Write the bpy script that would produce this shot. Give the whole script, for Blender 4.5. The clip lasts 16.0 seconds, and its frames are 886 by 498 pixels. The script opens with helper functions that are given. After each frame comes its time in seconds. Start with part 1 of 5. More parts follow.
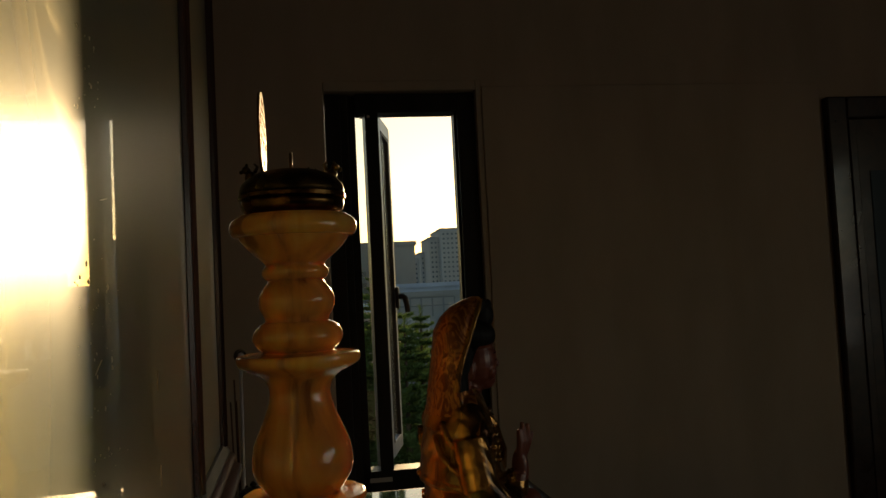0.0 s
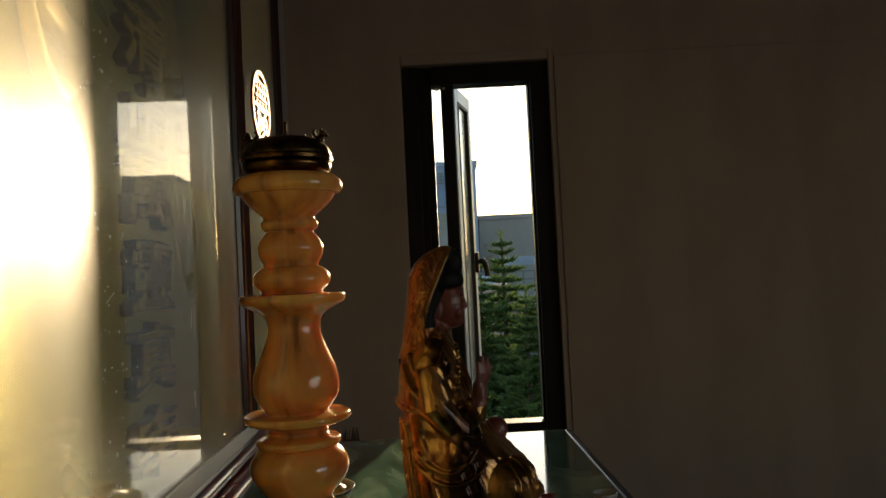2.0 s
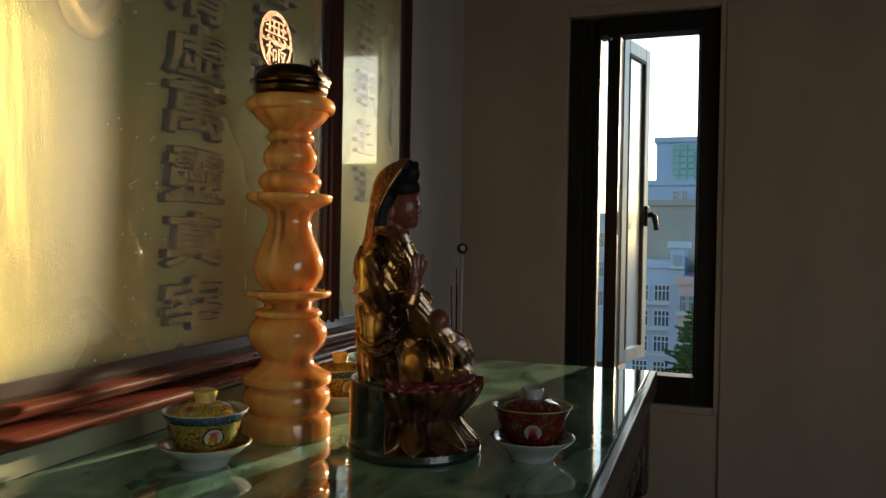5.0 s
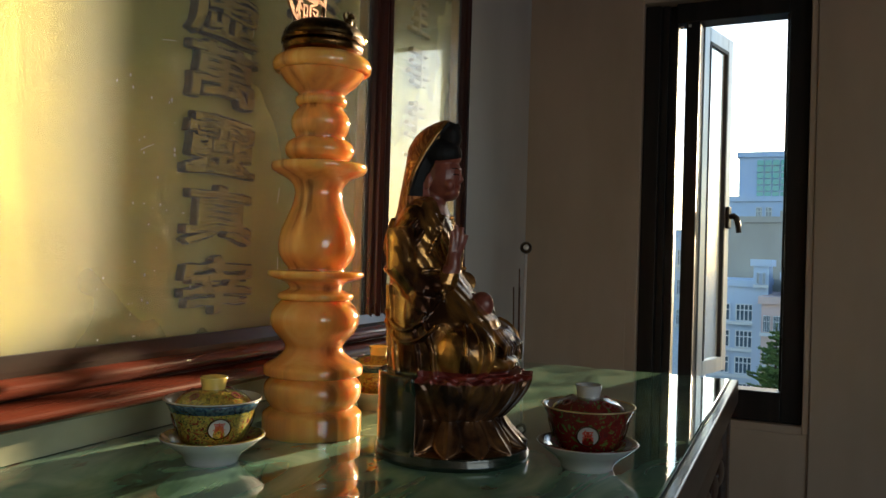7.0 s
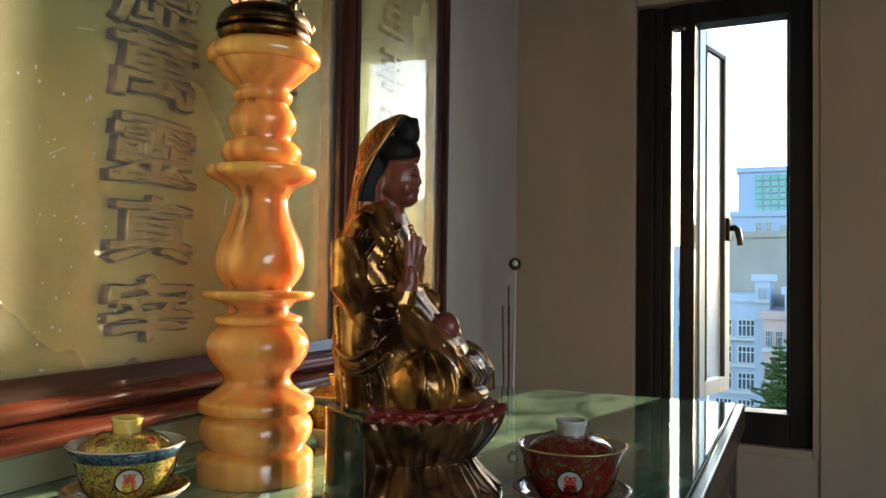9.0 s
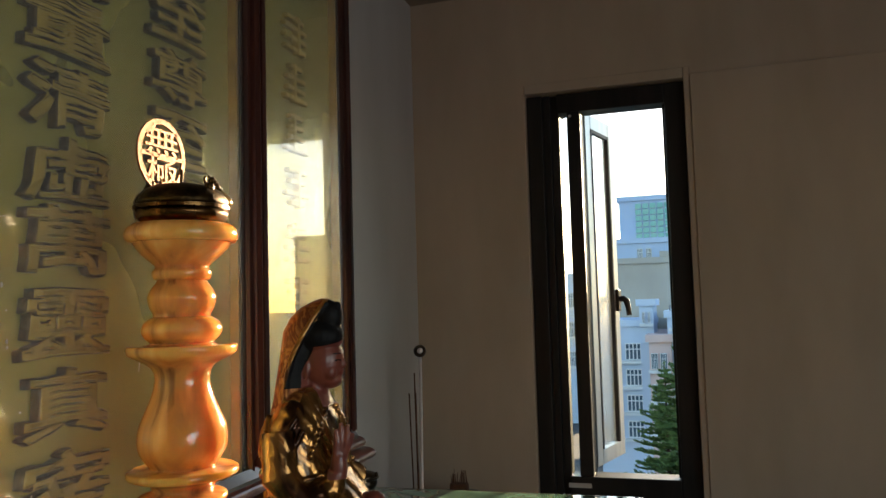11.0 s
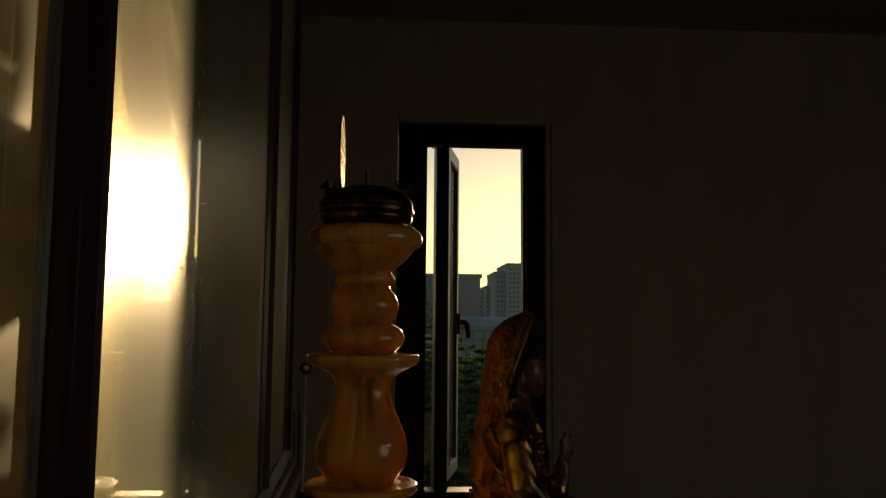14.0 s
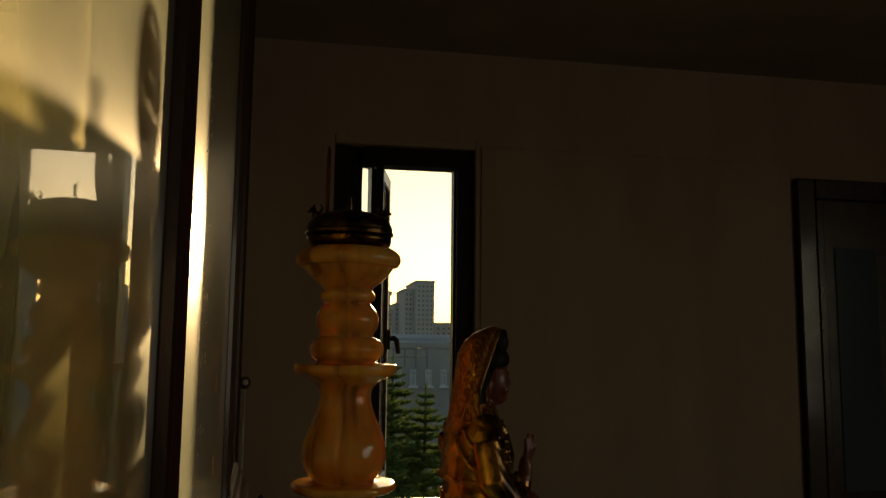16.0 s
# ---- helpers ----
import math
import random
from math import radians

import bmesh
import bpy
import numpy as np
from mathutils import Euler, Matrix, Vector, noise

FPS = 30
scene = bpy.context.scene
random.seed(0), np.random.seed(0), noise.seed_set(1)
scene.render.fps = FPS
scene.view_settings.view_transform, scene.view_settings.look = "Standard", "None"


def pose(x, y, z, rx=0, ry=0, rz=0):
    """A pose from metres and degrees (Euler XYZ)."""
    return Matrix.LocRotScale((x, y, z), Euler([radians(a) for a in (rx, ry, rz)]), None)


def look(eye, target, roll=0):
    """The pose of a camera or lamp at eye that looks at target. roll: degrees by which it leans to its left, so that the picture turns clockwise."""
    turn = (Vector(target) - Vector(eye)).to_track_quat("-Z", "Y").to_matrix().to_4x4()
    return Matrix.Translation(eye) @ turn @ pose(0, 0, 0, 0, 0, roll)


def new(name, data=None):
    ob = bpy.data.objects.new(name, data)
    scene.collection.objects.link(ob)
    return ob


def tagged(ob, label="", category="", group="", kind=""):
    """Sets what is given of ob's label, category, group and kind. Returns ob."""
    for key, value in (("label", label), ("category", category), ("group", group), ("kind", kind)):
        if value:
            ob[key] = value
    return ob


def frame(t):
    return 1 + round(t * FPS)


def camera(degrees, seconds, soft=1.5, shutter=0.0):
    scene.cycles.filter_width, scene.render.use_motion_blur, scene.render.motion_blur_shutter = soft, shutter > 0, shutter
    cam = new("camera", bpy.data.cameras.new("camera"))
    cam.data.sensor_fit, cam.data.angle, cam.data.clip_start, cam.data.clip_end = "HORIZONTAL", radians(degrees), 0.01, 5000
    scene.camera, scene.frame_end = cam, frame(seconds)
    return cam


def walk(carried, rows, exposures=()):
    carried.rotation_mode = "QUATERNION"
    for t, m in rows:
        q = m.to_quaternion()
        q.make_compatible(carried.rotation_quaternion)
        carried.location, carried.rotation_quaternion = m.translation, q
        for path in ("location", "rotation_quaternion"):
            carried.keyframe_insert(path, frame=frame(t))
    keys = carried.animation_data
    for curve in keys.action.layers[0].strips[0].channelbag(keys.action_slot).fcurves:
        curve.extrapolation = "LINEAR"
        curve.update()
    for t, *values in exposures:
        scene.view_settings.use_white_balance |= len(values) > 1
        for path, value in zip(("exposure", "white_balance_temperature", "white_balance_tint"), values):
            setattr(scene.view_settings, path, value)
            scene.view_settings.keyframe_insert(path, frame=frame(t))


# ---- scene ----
cam = camera(57.9, 16.0)
PATH = [
    (0, (0.097, -0.006, 1.404), (0.395, 1.969, 1.509), -2.9),
    (0.5, (0.125, -0.033, 1.395), (0.361, 1.951, 1.488), -2.6),
    (1, (0.158, -0.069, 1.406), (0.316, 1.924, 1.477), -2.3),
    (1.5, (0.209, -0.087, 1.392), (0.274, 1.911, 1.451), -2.6),
    (2, (0.248, -0.116, 1.371), (0.227, 1.883, 1.423), -2.8),
    (2.5, (0.311, -0.16, 1.359), (0.2, 1.837, 1.385), -2.3),
    (3, (0.361, -0.208, 1.338), (0.174, 1.783, 1.342), -2.0),
    (3.5, (0.411, -0.258, 1.326), (0.111, 1.72, 1.312), -0.8),
    (4, (0.49, -0.216, 1.314), (0.043, 1.733, 1.294), 0.4),
    (4.5, (0.601, -0.177, 1.299), (0.012, 1.734, 1.271), 0.9),
    (5, (0.646, -0.177, 1.294), (-0.056, 1.696, 1.273), 1.0),
    (5.2, (0.636, -0.181, 1.28), (-0.099, 1.679, 1.272), 1.1),
    (7.3, (0.633, -0.018, 1.235), (-0.244, 1.779, 1.253), 1.7),
    (7.5, (0.61, -0.003, 1.227), (-0.239, 1.808, 1.262), 1.7),
    (8, (0.605, 0.034, 1.228), (-0.249, 1.842, 1.282), 2.1),
    (8.5, (0.609, 0.066, 1.223), (-0.264, 1.864, 1.284), 1.7),
    (9, (0.617, 0.086, 1.243), (-0.258, 1.883, 1.306), 0.8),
    (9.5, (0.649, 0.077, 1.308), (-0.218, 1.878, 1.378), 0.0),
    (10, (0.673, 0.059, 1.334), (-0.148, 1.881, 1.423), -0.4),
    (10.2, (0.685, 0.04, 1.358), (-0.108, 1.874, 1.454), -0.9),
    (12.5, (0.284, 0.022, 1.397), (0.08, 2.0, 1.617), -0.8),
    (13, (0.196, -0.004, 1.389), (0.116, 1.983, 1.605), -0.9),
    (13.5, (0.138, -0.058, 1.382), (0.172, 1.932, 1.58), -0.1),
    (14, (0.096, -0.071, 1.382), (0.23, 1.916, 1.573), 0.5),
    (14.5, (0.064, -0.091, 1.382), (0.294, 1.886, 1.57), 0.9),
    (15, (0.038, -0.117, 1.379), (0.333, 1.852, 1.571), 0.9),
    (15.5, (0.02, -0.133, 1.375), (0.356, 1.828, 1.587), 0.7),
    (16, (0.013, -0.153, 1.376), (0.37, 1.801, 1.612), 0.6),
]
EXPOSURES = [(0.0, -0.1, 7600, 10), (0.5, 0.55, 6700, 10), (2.5, 0.85, 6500, 10), (3.5, 0.4, 6500, 10), (4.0, 0.95, 6300, 10), (5.0, 1.38, 6100, 10), (7.5, 2.15, 6000, 10), (9.0, 2.7, 5900, 10), (10.2, 2.4, 5900, 10), (12.5, 0.2, 7000, 10), (13.0, -0.85, 7200, 10), (14.0, -0.8, 8000, 10), (14.5, -0.15, 8600, 10), (15.0, 0.55, 8300, 10), (16.0, -0.15, 8800, 10)]
walk(cam, [(t, look(eye, target, roll)) for t, eye, target, roll in PATH], EXPOSURES)

# ---- light ----
SUN_WAY = Vector((0.190, 0.974, 0.1215)).normalized()
world = bpy.data.worlds.new("sky")
scene.world = world
world.use_nodes = True
_wn = world.node_tree
_bg = _wn.nodes["Background"]
_sky = _wn.nodes.new("ShaderNodeTexSky")
_sky.sky_type = "NISHITA"
_sky.sun_disc = False
_sky.sun_elevation = math.asin(SUN_WAY.z)
_sky.sun_rotation = math.atan2(SUN_WAY.x, SUN_WAY.y)
_sky.altitude = 20
_sky.air_density = 1.0
_sky.dust_density = 0.4
_sky.ozone_density = 1.5
_wn.links.new(_sky.outputs[0], _bg.inputs[0])
_bg.inputs[1].default_value = 0.15
_sl = bpy.data.lights.new("sun", "SUN")
_sl.energy = 5.0
_sl.angle = radians(0.53)
_sl.color = (1.0, 0.74, 0.42)
sun = new("sun", _sl)
sun.matrix_world = look(SUN_WAY * 50, (0, 0, 0))

_al = bpy.data.lights.new("sky_light", "AREA")
_al.shape, _al.size, _al.size_y = "RECTANGLE", 2.3, 1.15
_al.energy = 5.0
_al.color = (0.92, 0.95, 0.97)
sky_light = new("sky_light", _al)
sky_light.matrix_world = look((3.28, -0.9, 1.5), (0, -0.9, 1.5))

# ---- materials ----


def mat(name, base=(0.5, 0.5, 0.5), rough=0.5, metal=0.0, **more):
    m = bpy.data.materials.new(name)
    m.use_nodes = True
    b = m.node_tree.nodes["Principled BSDF"]
    b.inputs["Base Color"].default_value = (*base, 1)
    b.inputs["Roughness"].default_value = rough
    b.inputs["Metallic"].default_value = metal
    for key, value in more.items():
        b.inputs[key.replace("_", " ")].default_value = value
    return m


def grain(m, dark, light, scale=(10, 10, 10), detail=6.0, low=0.35, high=0.65, distort=0.0, noise_scale=1.0, bump=0.0, rough=None, per_object=0.0):
    """Two colours mixed by noise in object space at two scales, with fine relief."""
    nt = m.node_tree
    b = nt.nodes["Principled BSDF"]
    tc = nt.nodes.new("ShaderNodeTexCoord")
    mp = nt.nodes.new("ShaderNodeMapping")
    mp.inputs["Scale"].default_value = scale
    nt.links.new(tc.outputs["Object"], mp.inputs[0])
    n = nt.nodes.new("ShaderNodeTexNoise")
    n.inputs["Scale"].default_value = noise_scale
    n.inputs["Detail"].default_value = detail
    n.inputs["Distortion"].default_value = distort
    nt.links.new(mp.outputs[0], n.inputs["Vector"])
    r = nt.nodes.new("ShaderNodeValToRGB")
    r.color_ramp.elements[0].position, r.color_ramp.elements[1].position = low, high
    r.color_ramp.elements[0].color, r.color_ramp.elements[1].color = (*dark, 1), (*light, 1)
    nt.links.new(n.outputs["Fac"], r.inputs[0])
    col = r.outputs[0]
    if per_object:
        oi = nt.nodes.new("ShaderNodeObjectInfo")
        hs = nt.nodes.new("ShaderNodeHueSaturation")
        mr = nt.nodes.new("ShaderNodeMapRange")
        mr.inputs[3].default_value, mr.inputs[4].default_value = 1 - per_object, 1 + per_object
        nt.links.new(oi.outputs["Random"], mr.inputs[0])
        nt.links.new(mr.outputs[0], hs.inputs["Value"])
        nt.links.new(col, hs.inputs["Color"])
        col = hs.outputs[0]
    nt.links.new(col, b.inputs["Base Color"])
    if rough:
        n2 = nt.nodes.new("ShaderNodeTexNoise")
        n2.inputs["Scale"].default_value = noise_scale * 0.37
        n2.inputs["Detail"].default_value = 4
        nt.links.new(mp.outputs[0], n2.inputs["Vector"])
        mr2 = nt.nodes.new("ShaderNodeMapRange")
        mr2.inputs[1].default_value, mr2.inputs[2].default_value = 0.3, 0.7
        mr2.inputs[3].default_value, mr2.inputs[4].default_value = rough
        nt.links.new(n2.outputs["Fac"], mr2.inputs[0])
        nt.links.new(mr2.outputs[0], b.inputs["Roughness"])
    if bump:
        bp = nt.nodes.new("ShaderNodeBump")
        bp.inputs["Strength"].default_value = bump
        bp.inputs["Distance"].default_value = 0.002
        n3 = nt.nodes.new("ShaderNodeTexNoise")
        n3.inputs["Scale"].default_value = noise_scale * 5
        n3.inputs["Detail"].default_value = 5
        nt.links.new(mp.outputs[0], n3.inputs["Vector"])
        nt.links.new(n3.outputs["Fac"], bp.inputs["Height"])
        nt.links.new(bp.outputs[0], b.inputs["Normal"])
    return m


WALL = grain(mat("wall_paint", rough=0.75), (0.385, 0.300, 0.22), (0.44, 0.345, 0.26), (6, 6, 2), bump=0.25)
WALL_L = grain(mat("grey_wall_paint", rough=0.7), (0.47, 0.43, 0.39), (0.53, 0.49, 0.45), (5, 5, 2), bump=0.2)
PLASTER = grain(mat("white_plaster", rough=0.8), (0.62, 0.6, 0.56), (0.7, 0.68, 0.64), (9, 9, 9), bump=0.3)
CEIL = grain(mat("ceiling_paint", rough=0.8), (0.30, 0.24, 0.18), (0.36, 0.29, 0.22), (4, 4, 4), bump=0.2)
FLOOR = grain(mat("floor_tile", rough=0.35), (0.28, 0.23, 0.18), (0.36, 0.3, 0.24), (3, 3, 3))
ALU_DARK = grain(mat("dark_bronze_aluminium", rough=0.42, metal=0.0, Specular_IOR_Level=0.2), (0.012, 0.011, 0.010), (0.022, 0.019, 0.017), (30, 30, 3), rough=(0.35, 0.5))
ALU = grain(mat("grey_aluminium", rough=0.4, metal=0.5), (0.34, 0.39, 0.44), (0.42, 0.47, 0.52), (40, 40, 4), rough=(0.32, 0.48))
RUBBER = mat("black_gasket", (0.01, 0.01, 0.01), 0.6)
GLASS = mat("window_glass", (0.97, 1.0, 0.98), 0.0, Transmission_Weight=1.0, IOR=1.45)
COVER = mat("dusty_cover_glass", (0.96, 0.97, 0.93), 0.0, Transmission_Weight=0.95, IOR=1.34, Coat_Weight=1.0, Coat_Roughness=0.34, Coat_IOR=1.42, Sheen_Weight=0.2, Sheen_Roughness=0.5, Sheen_Tint=(0.82, 1.0, 0.80, 1))
FROST = mat("milky_glass", (0.9, 0.97, 0.96), 0.12, Transmission_Weight=1.0, IOR=1.45)
WOOD = grain(mat("red_lacquered_wood", rough=0.25, Coat_Weight=0.6, Coat_Roughness=0.08), (0.06, 0.014, 0.008), (0.20, 0.042, 0.02), (25, 3, 25), detail=8, distort=0.6, rough=(0.2, 0.42), bump=0.12)
WOOD_D = grain(mat("dark_lacquered_wood", rough=0.3, Coat_Weight=0.4, Coat_Roughness=0.1), (0.012, 0.006, 0.004), (0.04, 0.016, 0.010), (25, 3, 25), detail=8, distort=0.6, rough=(0.25, 0.45), bump=0.1)
WOOD_P = grain(mat("dark_red_post_wood", rough=0.25, Coat_Weight=0.5, Coat_Roughness=0.08), (0.02, 0.007, 0.006), (0.06, 0.016, 0.011), (25, 25, 3), detail=8, distort=0.6, rough=(0.2, 0.4), bump=0.1)
PLINTH = grain(mat("pale_green_stone", rough=0.2, Coat_Weight=0.4, Coat_Roughness=0.05), (0.38, 0.40, 0.27), (0.50, 0.52, 0.37), (9, 4, 9), detail=8, distort=1.2)
GILT_TRIM = grain(mat("gilt_edge", rough=0.3, metal=1.0), (0.6, 0.36, 0.10), (0.8, 0.5, 0.16), (30, 30, 30))


def gold_sheet_material():
    """Gilt sheet rolled by hand: faint waves, upright brushing and cloudy polish."""
    m = mat("brushed_gold_sheet", (0.45, 0.4, 0.13), 0.3, 0.6)
    grain(m, (0.50, 0.44, 0.085), (0.64, 0.56, 0.125), (3, 3, 3), detail=10, low=0.3, high=0.7, noise_scale=2.0, rough=(0.16, 0.42))
    nt = m.node_tree
    b = nt.nodes["Principled BSDF"]
    tc = nt.nodes.new("ShaderNodeTexCoord")
    last = None
    for scale, detail, strength, distance in (((1, 6, 2.2), 3.0, 1.0, 0.009), ((1, 60, 3.0), 3.0, 0.7, 0.0008), ((1, 4, 60), 2.0, 0.35, 0.0005)):
        mp = nt.nodes.new("ShaderNodeMapping")
        mp.inputs["Scale"].default_value = scale
        nt.links.new(tc.outputs["Object"], mp.inputs[0])
        n = nt.nodes.new("ShaderNodeTexNoise")
        n.inputs["Scale"].default_value = 1.0
        n.inputs["Detail"].default_value = detail
        n.inputs["Distortion"].default_value = 0.5
        nt.links.new(mp.outputs[0], n.inputs["Vector"])
        bp = nt.nodes.new("ShaderNodeBump")
        bp.inputs["Strength"].default_value = strength
        bp.inputs["Distance"].default_value = distance
        nt.links.new(n.outputs["Fac"], bp.inputs["Height"])
        if last:
            nt.links.new(last, bp.inputs["Normal"])
        last = bp.outputs[0]
    nt.links.new(last, b.inputs["Normal"])
    return m


GOLD = gold_sheet_material()
GOLD_CHAR = grain(mat("gold_relief", rough=0.32, metal=0.4), (0.44, 0.30, 0.055), (0.56, 0.40, 0.085), (20, 20, 20), rough=(0.24, 0.36))
BRASS = grain(mat("sunlit_lid_brass", rough=0.2, metal=1.0), (0.42, 0.25, 0.07), (0.70, 0.45, 0.14), (60, 60, 60), rough=(0.14, 0.34))
BRASS_DARK = grain(mat("sooty_brass", rough=0.4, metal=1.0), (0.025, 0.016, 0.008), (0.10, 0.06, 0.022), (70, 70, 70), rough=(0.25, 0.5), bump=0.4)
DISC = grain(mat("gilt_disc", rough=0.5, metal=0.75), (0.12, 0.036, 0.006), (0.21, 0.072, 0.013), (120, 120, 120), bump=0.3)
# Gold of the letter sides, coloured dark for the dim room they reflect.
CHAR_SIDE = grain(mat("shaded_gold_edge", rough=0.3, metal=0.35), (0.018, 0.008, 0.003), (0.06, 0.028, 0.008), (30, 30, 30), rough=(0.25, 0.4))
BRASS_BROWN = grain(mat("browned_brass", rough=0.3, metal=1.0), (0.05, 0.024, 0.010), (0.18, 0.095, 0.032), (50, 50, 50), rough=(0.2, 0.4))
BRONZE = grain(mat("dark_bronze", rough=0.35, metal=1.0), (0.03, 0.022, 0.016), (0.1, 0.07, 0.045), (60, 60, 60), rough=(0.25, 0.45))


def onyx_material():
    m = mat("honey_onyx", (0.82, 0.5, 0.27), 0.14, Subsurface_Weight=0.9, Subsurface_Scale=0.034, Coat_Weight=0.7, Coat_Roughness=0.04)
    nt = m.node_tree
    b = nt.nodes["Principled BSDF"]
    b.inputs["Subsurface Radius"].default_value = (1.0, 0.64, 0.27)
    tc = nt.nodes.new("ShaderNodeTexCoord")
    mp = nt.nodes.new("ShaderNodeMapping")
    mp.inputs["Scale"].default_value = (15, 15, 0.9)
    nt.links.new(tc.outputs["Object"], mp.inputs[0])
    n = nt.nodes.new("ShaderNodeTexNoise")
    n.inputs["Scale"].default_value = 1.4
    n.inputs["Detail"].default_value = 5
    n.inputs["Distortion"].default_value = 0.8
    nt.links.new(mp.outputs[0], n.inputs["Vector"])
    r = nt.nodes.new("ShaderNodeValToRGB")
    e = r.color_ramp.elements
    e[0].position, e[0].color = 0.37, (0.34, 0.14, 0.042, 1)
    e[1].position, e[1].color = 0.66, (0.89, 0.50, 0.150, 1)
    k = e.new(0.45)
    k.color = (0.68, 0.31, 0.085, 1)
    k = e.new(0.54)
    k.color = (0.81, 0.385, 0.092, 1)
    nt.links.new(n.outputs["Fac"], r.inputs[0])
    nt.links.new(r.outputs[0], b.inputs["Base Color"])
    return m


ONYX = onyx_material()


def jade_material():
    m = mat("green_marble", (0.1, 0.2, 0.15), 0.07, Coat_Weight=1.0, Coat_Roughness=0.01)
    nt = m.node_tree
    b = nt.nodes["Principled BSDF"]
    tc = nt.nodes.new("ShaderNodeTexCoord")
    mp = nt.nodes.new("ShaderNodeMapping")
    mp.inputs["Scale"].default_value = (7, 3.2, 7)
    nt.links.new(tc.outputs["Object"], mp.inputs[0])
    n = nt.nodes.new("ShaderNodeTexNoise")
    n.inputs["Scale"].default_value = 1.6
    n.inputs["Detail"].default_value = 9
    n.inputs["Distortion"].default_value = 1.6
    nt.links.new(mp.outputs[0], n.inputs["Vector"])
    r = nt.nodes.new("ShaderNodeValToRGB")
    e = r.color_ramp.elements
    e[0].position, e[0].color = 0.30, (0.02, 0.065, 0.045, 1)
    e[1].position, e[1].color = 0.72, (0.42, 0.63, 0.47, 1)
    k = e.new(0.5)
    k.color = (0.19, 0.38, 0.28, 1)
    nt.links.new(n.outputs["Fac"], r.inputs[0])
    v = nt.nodes.new("ShaderNodeTexNoise")
    v.inputs["Scale"].default_value = 5.5
    v.inputs["Detail"].default_value = 8
    nt.links.new(mp.outputs[0], v.inputs["Vector"])
    r2 = nt.nodes.new("ShaderNodeValToRGB")
    r2.color_ramp.elements[0].position, r2.color_ramp.elements[1].position = 0.655, 0.69
    r2.color_ramp.elements[0].color, r2.color_ramp.elements[1].color = (0, 0, 0, 1), (1, 1, 1, 1)
    nt.links.new(v.outputs["Fac"], r2.inputs[0])
    mx = nt.nodes.new("ShaderNodeMix")
    mx.data_type = "RGBA"
    mx.inputs[7].default_value = (0.14, 0.05, 0.025, 1)
    nt.links.new(r2.outputs[0], mx.inputs[0])
    nt.links.new(r.outputs[0], mx.inputs[6])
    nt.links.new(mx.outputs[2], b.inputs["Base Color"])
    return m


JADE = jade_material()


def porcelain(name, ground, motif, third, scale=95.0):
    """Glazed porcelain painted all over with a scrolling floral pattern."""
    m = mat(name, ground, 0.12, Coat_Weight=0.8, Coat_Roughness=0.03, Subsurface_Weight=0.35, Subsurface_Scale=0.02)
    nt = m.node_tree
    b = nt.nodes["Principled BSDF"]
    tc = nt.nodes.new("ShaderNodeTexCoord")
    w = nt.nodes.new("ShaderNodeTexNoise")
    w.inputs["Scale"].default_value = scale
    w.inputs["Detail"].default_value = 1.5
    w.inputs["Distortion"].default_value = 2.2
    nt.links.new(tc.outputs["Object"], w.inputs["Vector"])
    r = nt.nodes.new("ShaderNodeValToRGB")
    r.color_ramp.interpolation = "CONSTANT"
    e = r.color_ramp.elements
    e[0].position, e[0].color = 0.0, (*third, 1)
    e[1].position, e[1].color = 0.36, (*ground, 1)
    for p, c in ((0.455, motif), (0.505, ground), (0.60, motif), (0.64, third)):
        k = e.new(p)
        k.color = (*c, 1)
    nt.links.new(w.outputs["Fac"], r.inputs[0])
    nt.links.new(r.outputs[0], b.inputs["Base Color"])
    return m


CUP_YELLOW = porcelain("yellow_painted_porcelain", (0.42, 0.32, 0.055), (0.025, 0.055, 0.03), (0.24, 0.045, 0.025), 120.0)
CUP_RED = porcelain("red_painted_porcelain", (0.16, 0.012, 0.01), (0.11, 0.01, 0.01), (0.10, 0.13, 0.03), 75.0)
CHINA = grain(mat("white_porcelain", rough=0.12, Coat_Weight=0.6, Coat_Roughness=0.03), (0.42, 0.43, 0.44), (0.50, 0.51, 0.52), (30, 30, 30))
CHINA_Y = grain(mat("yellow_porcelain", rough=0.14, Coat_Weight=0.6, Coat_Roughness=0.03), (0.62, 0.46, 0.10), (0.70, 0.54, 0.14), (30, 30, 30))
BLUE_BAND = grain(mat("blue_glaze", rough=0.15), (0.02, 0.045, 0.09), (0.06, 0.13, 0.19), (260, 260, 260), low=0.45, high=0.55)
INK_RED = mat("red_enamel", (0.45, 0.05, 0.025), 0.3)
GILT_RIM = mat("gilt_rim", (0.7, 0.55, 0.3), 0.3, 0.8)

GILDING = grain(mat("worn_gilding", rough=0.3, metal=0.85, Coat_Weight=0.35, Coat_Roughness=0.12), (0.055, 0.020, 0.008), (0.56, 0.275, 0.070), (26, 26, 16), detail=9, low=0.41, high=0.59, distort=0.8, rough=(0.17, 0.38), bump=0.4)


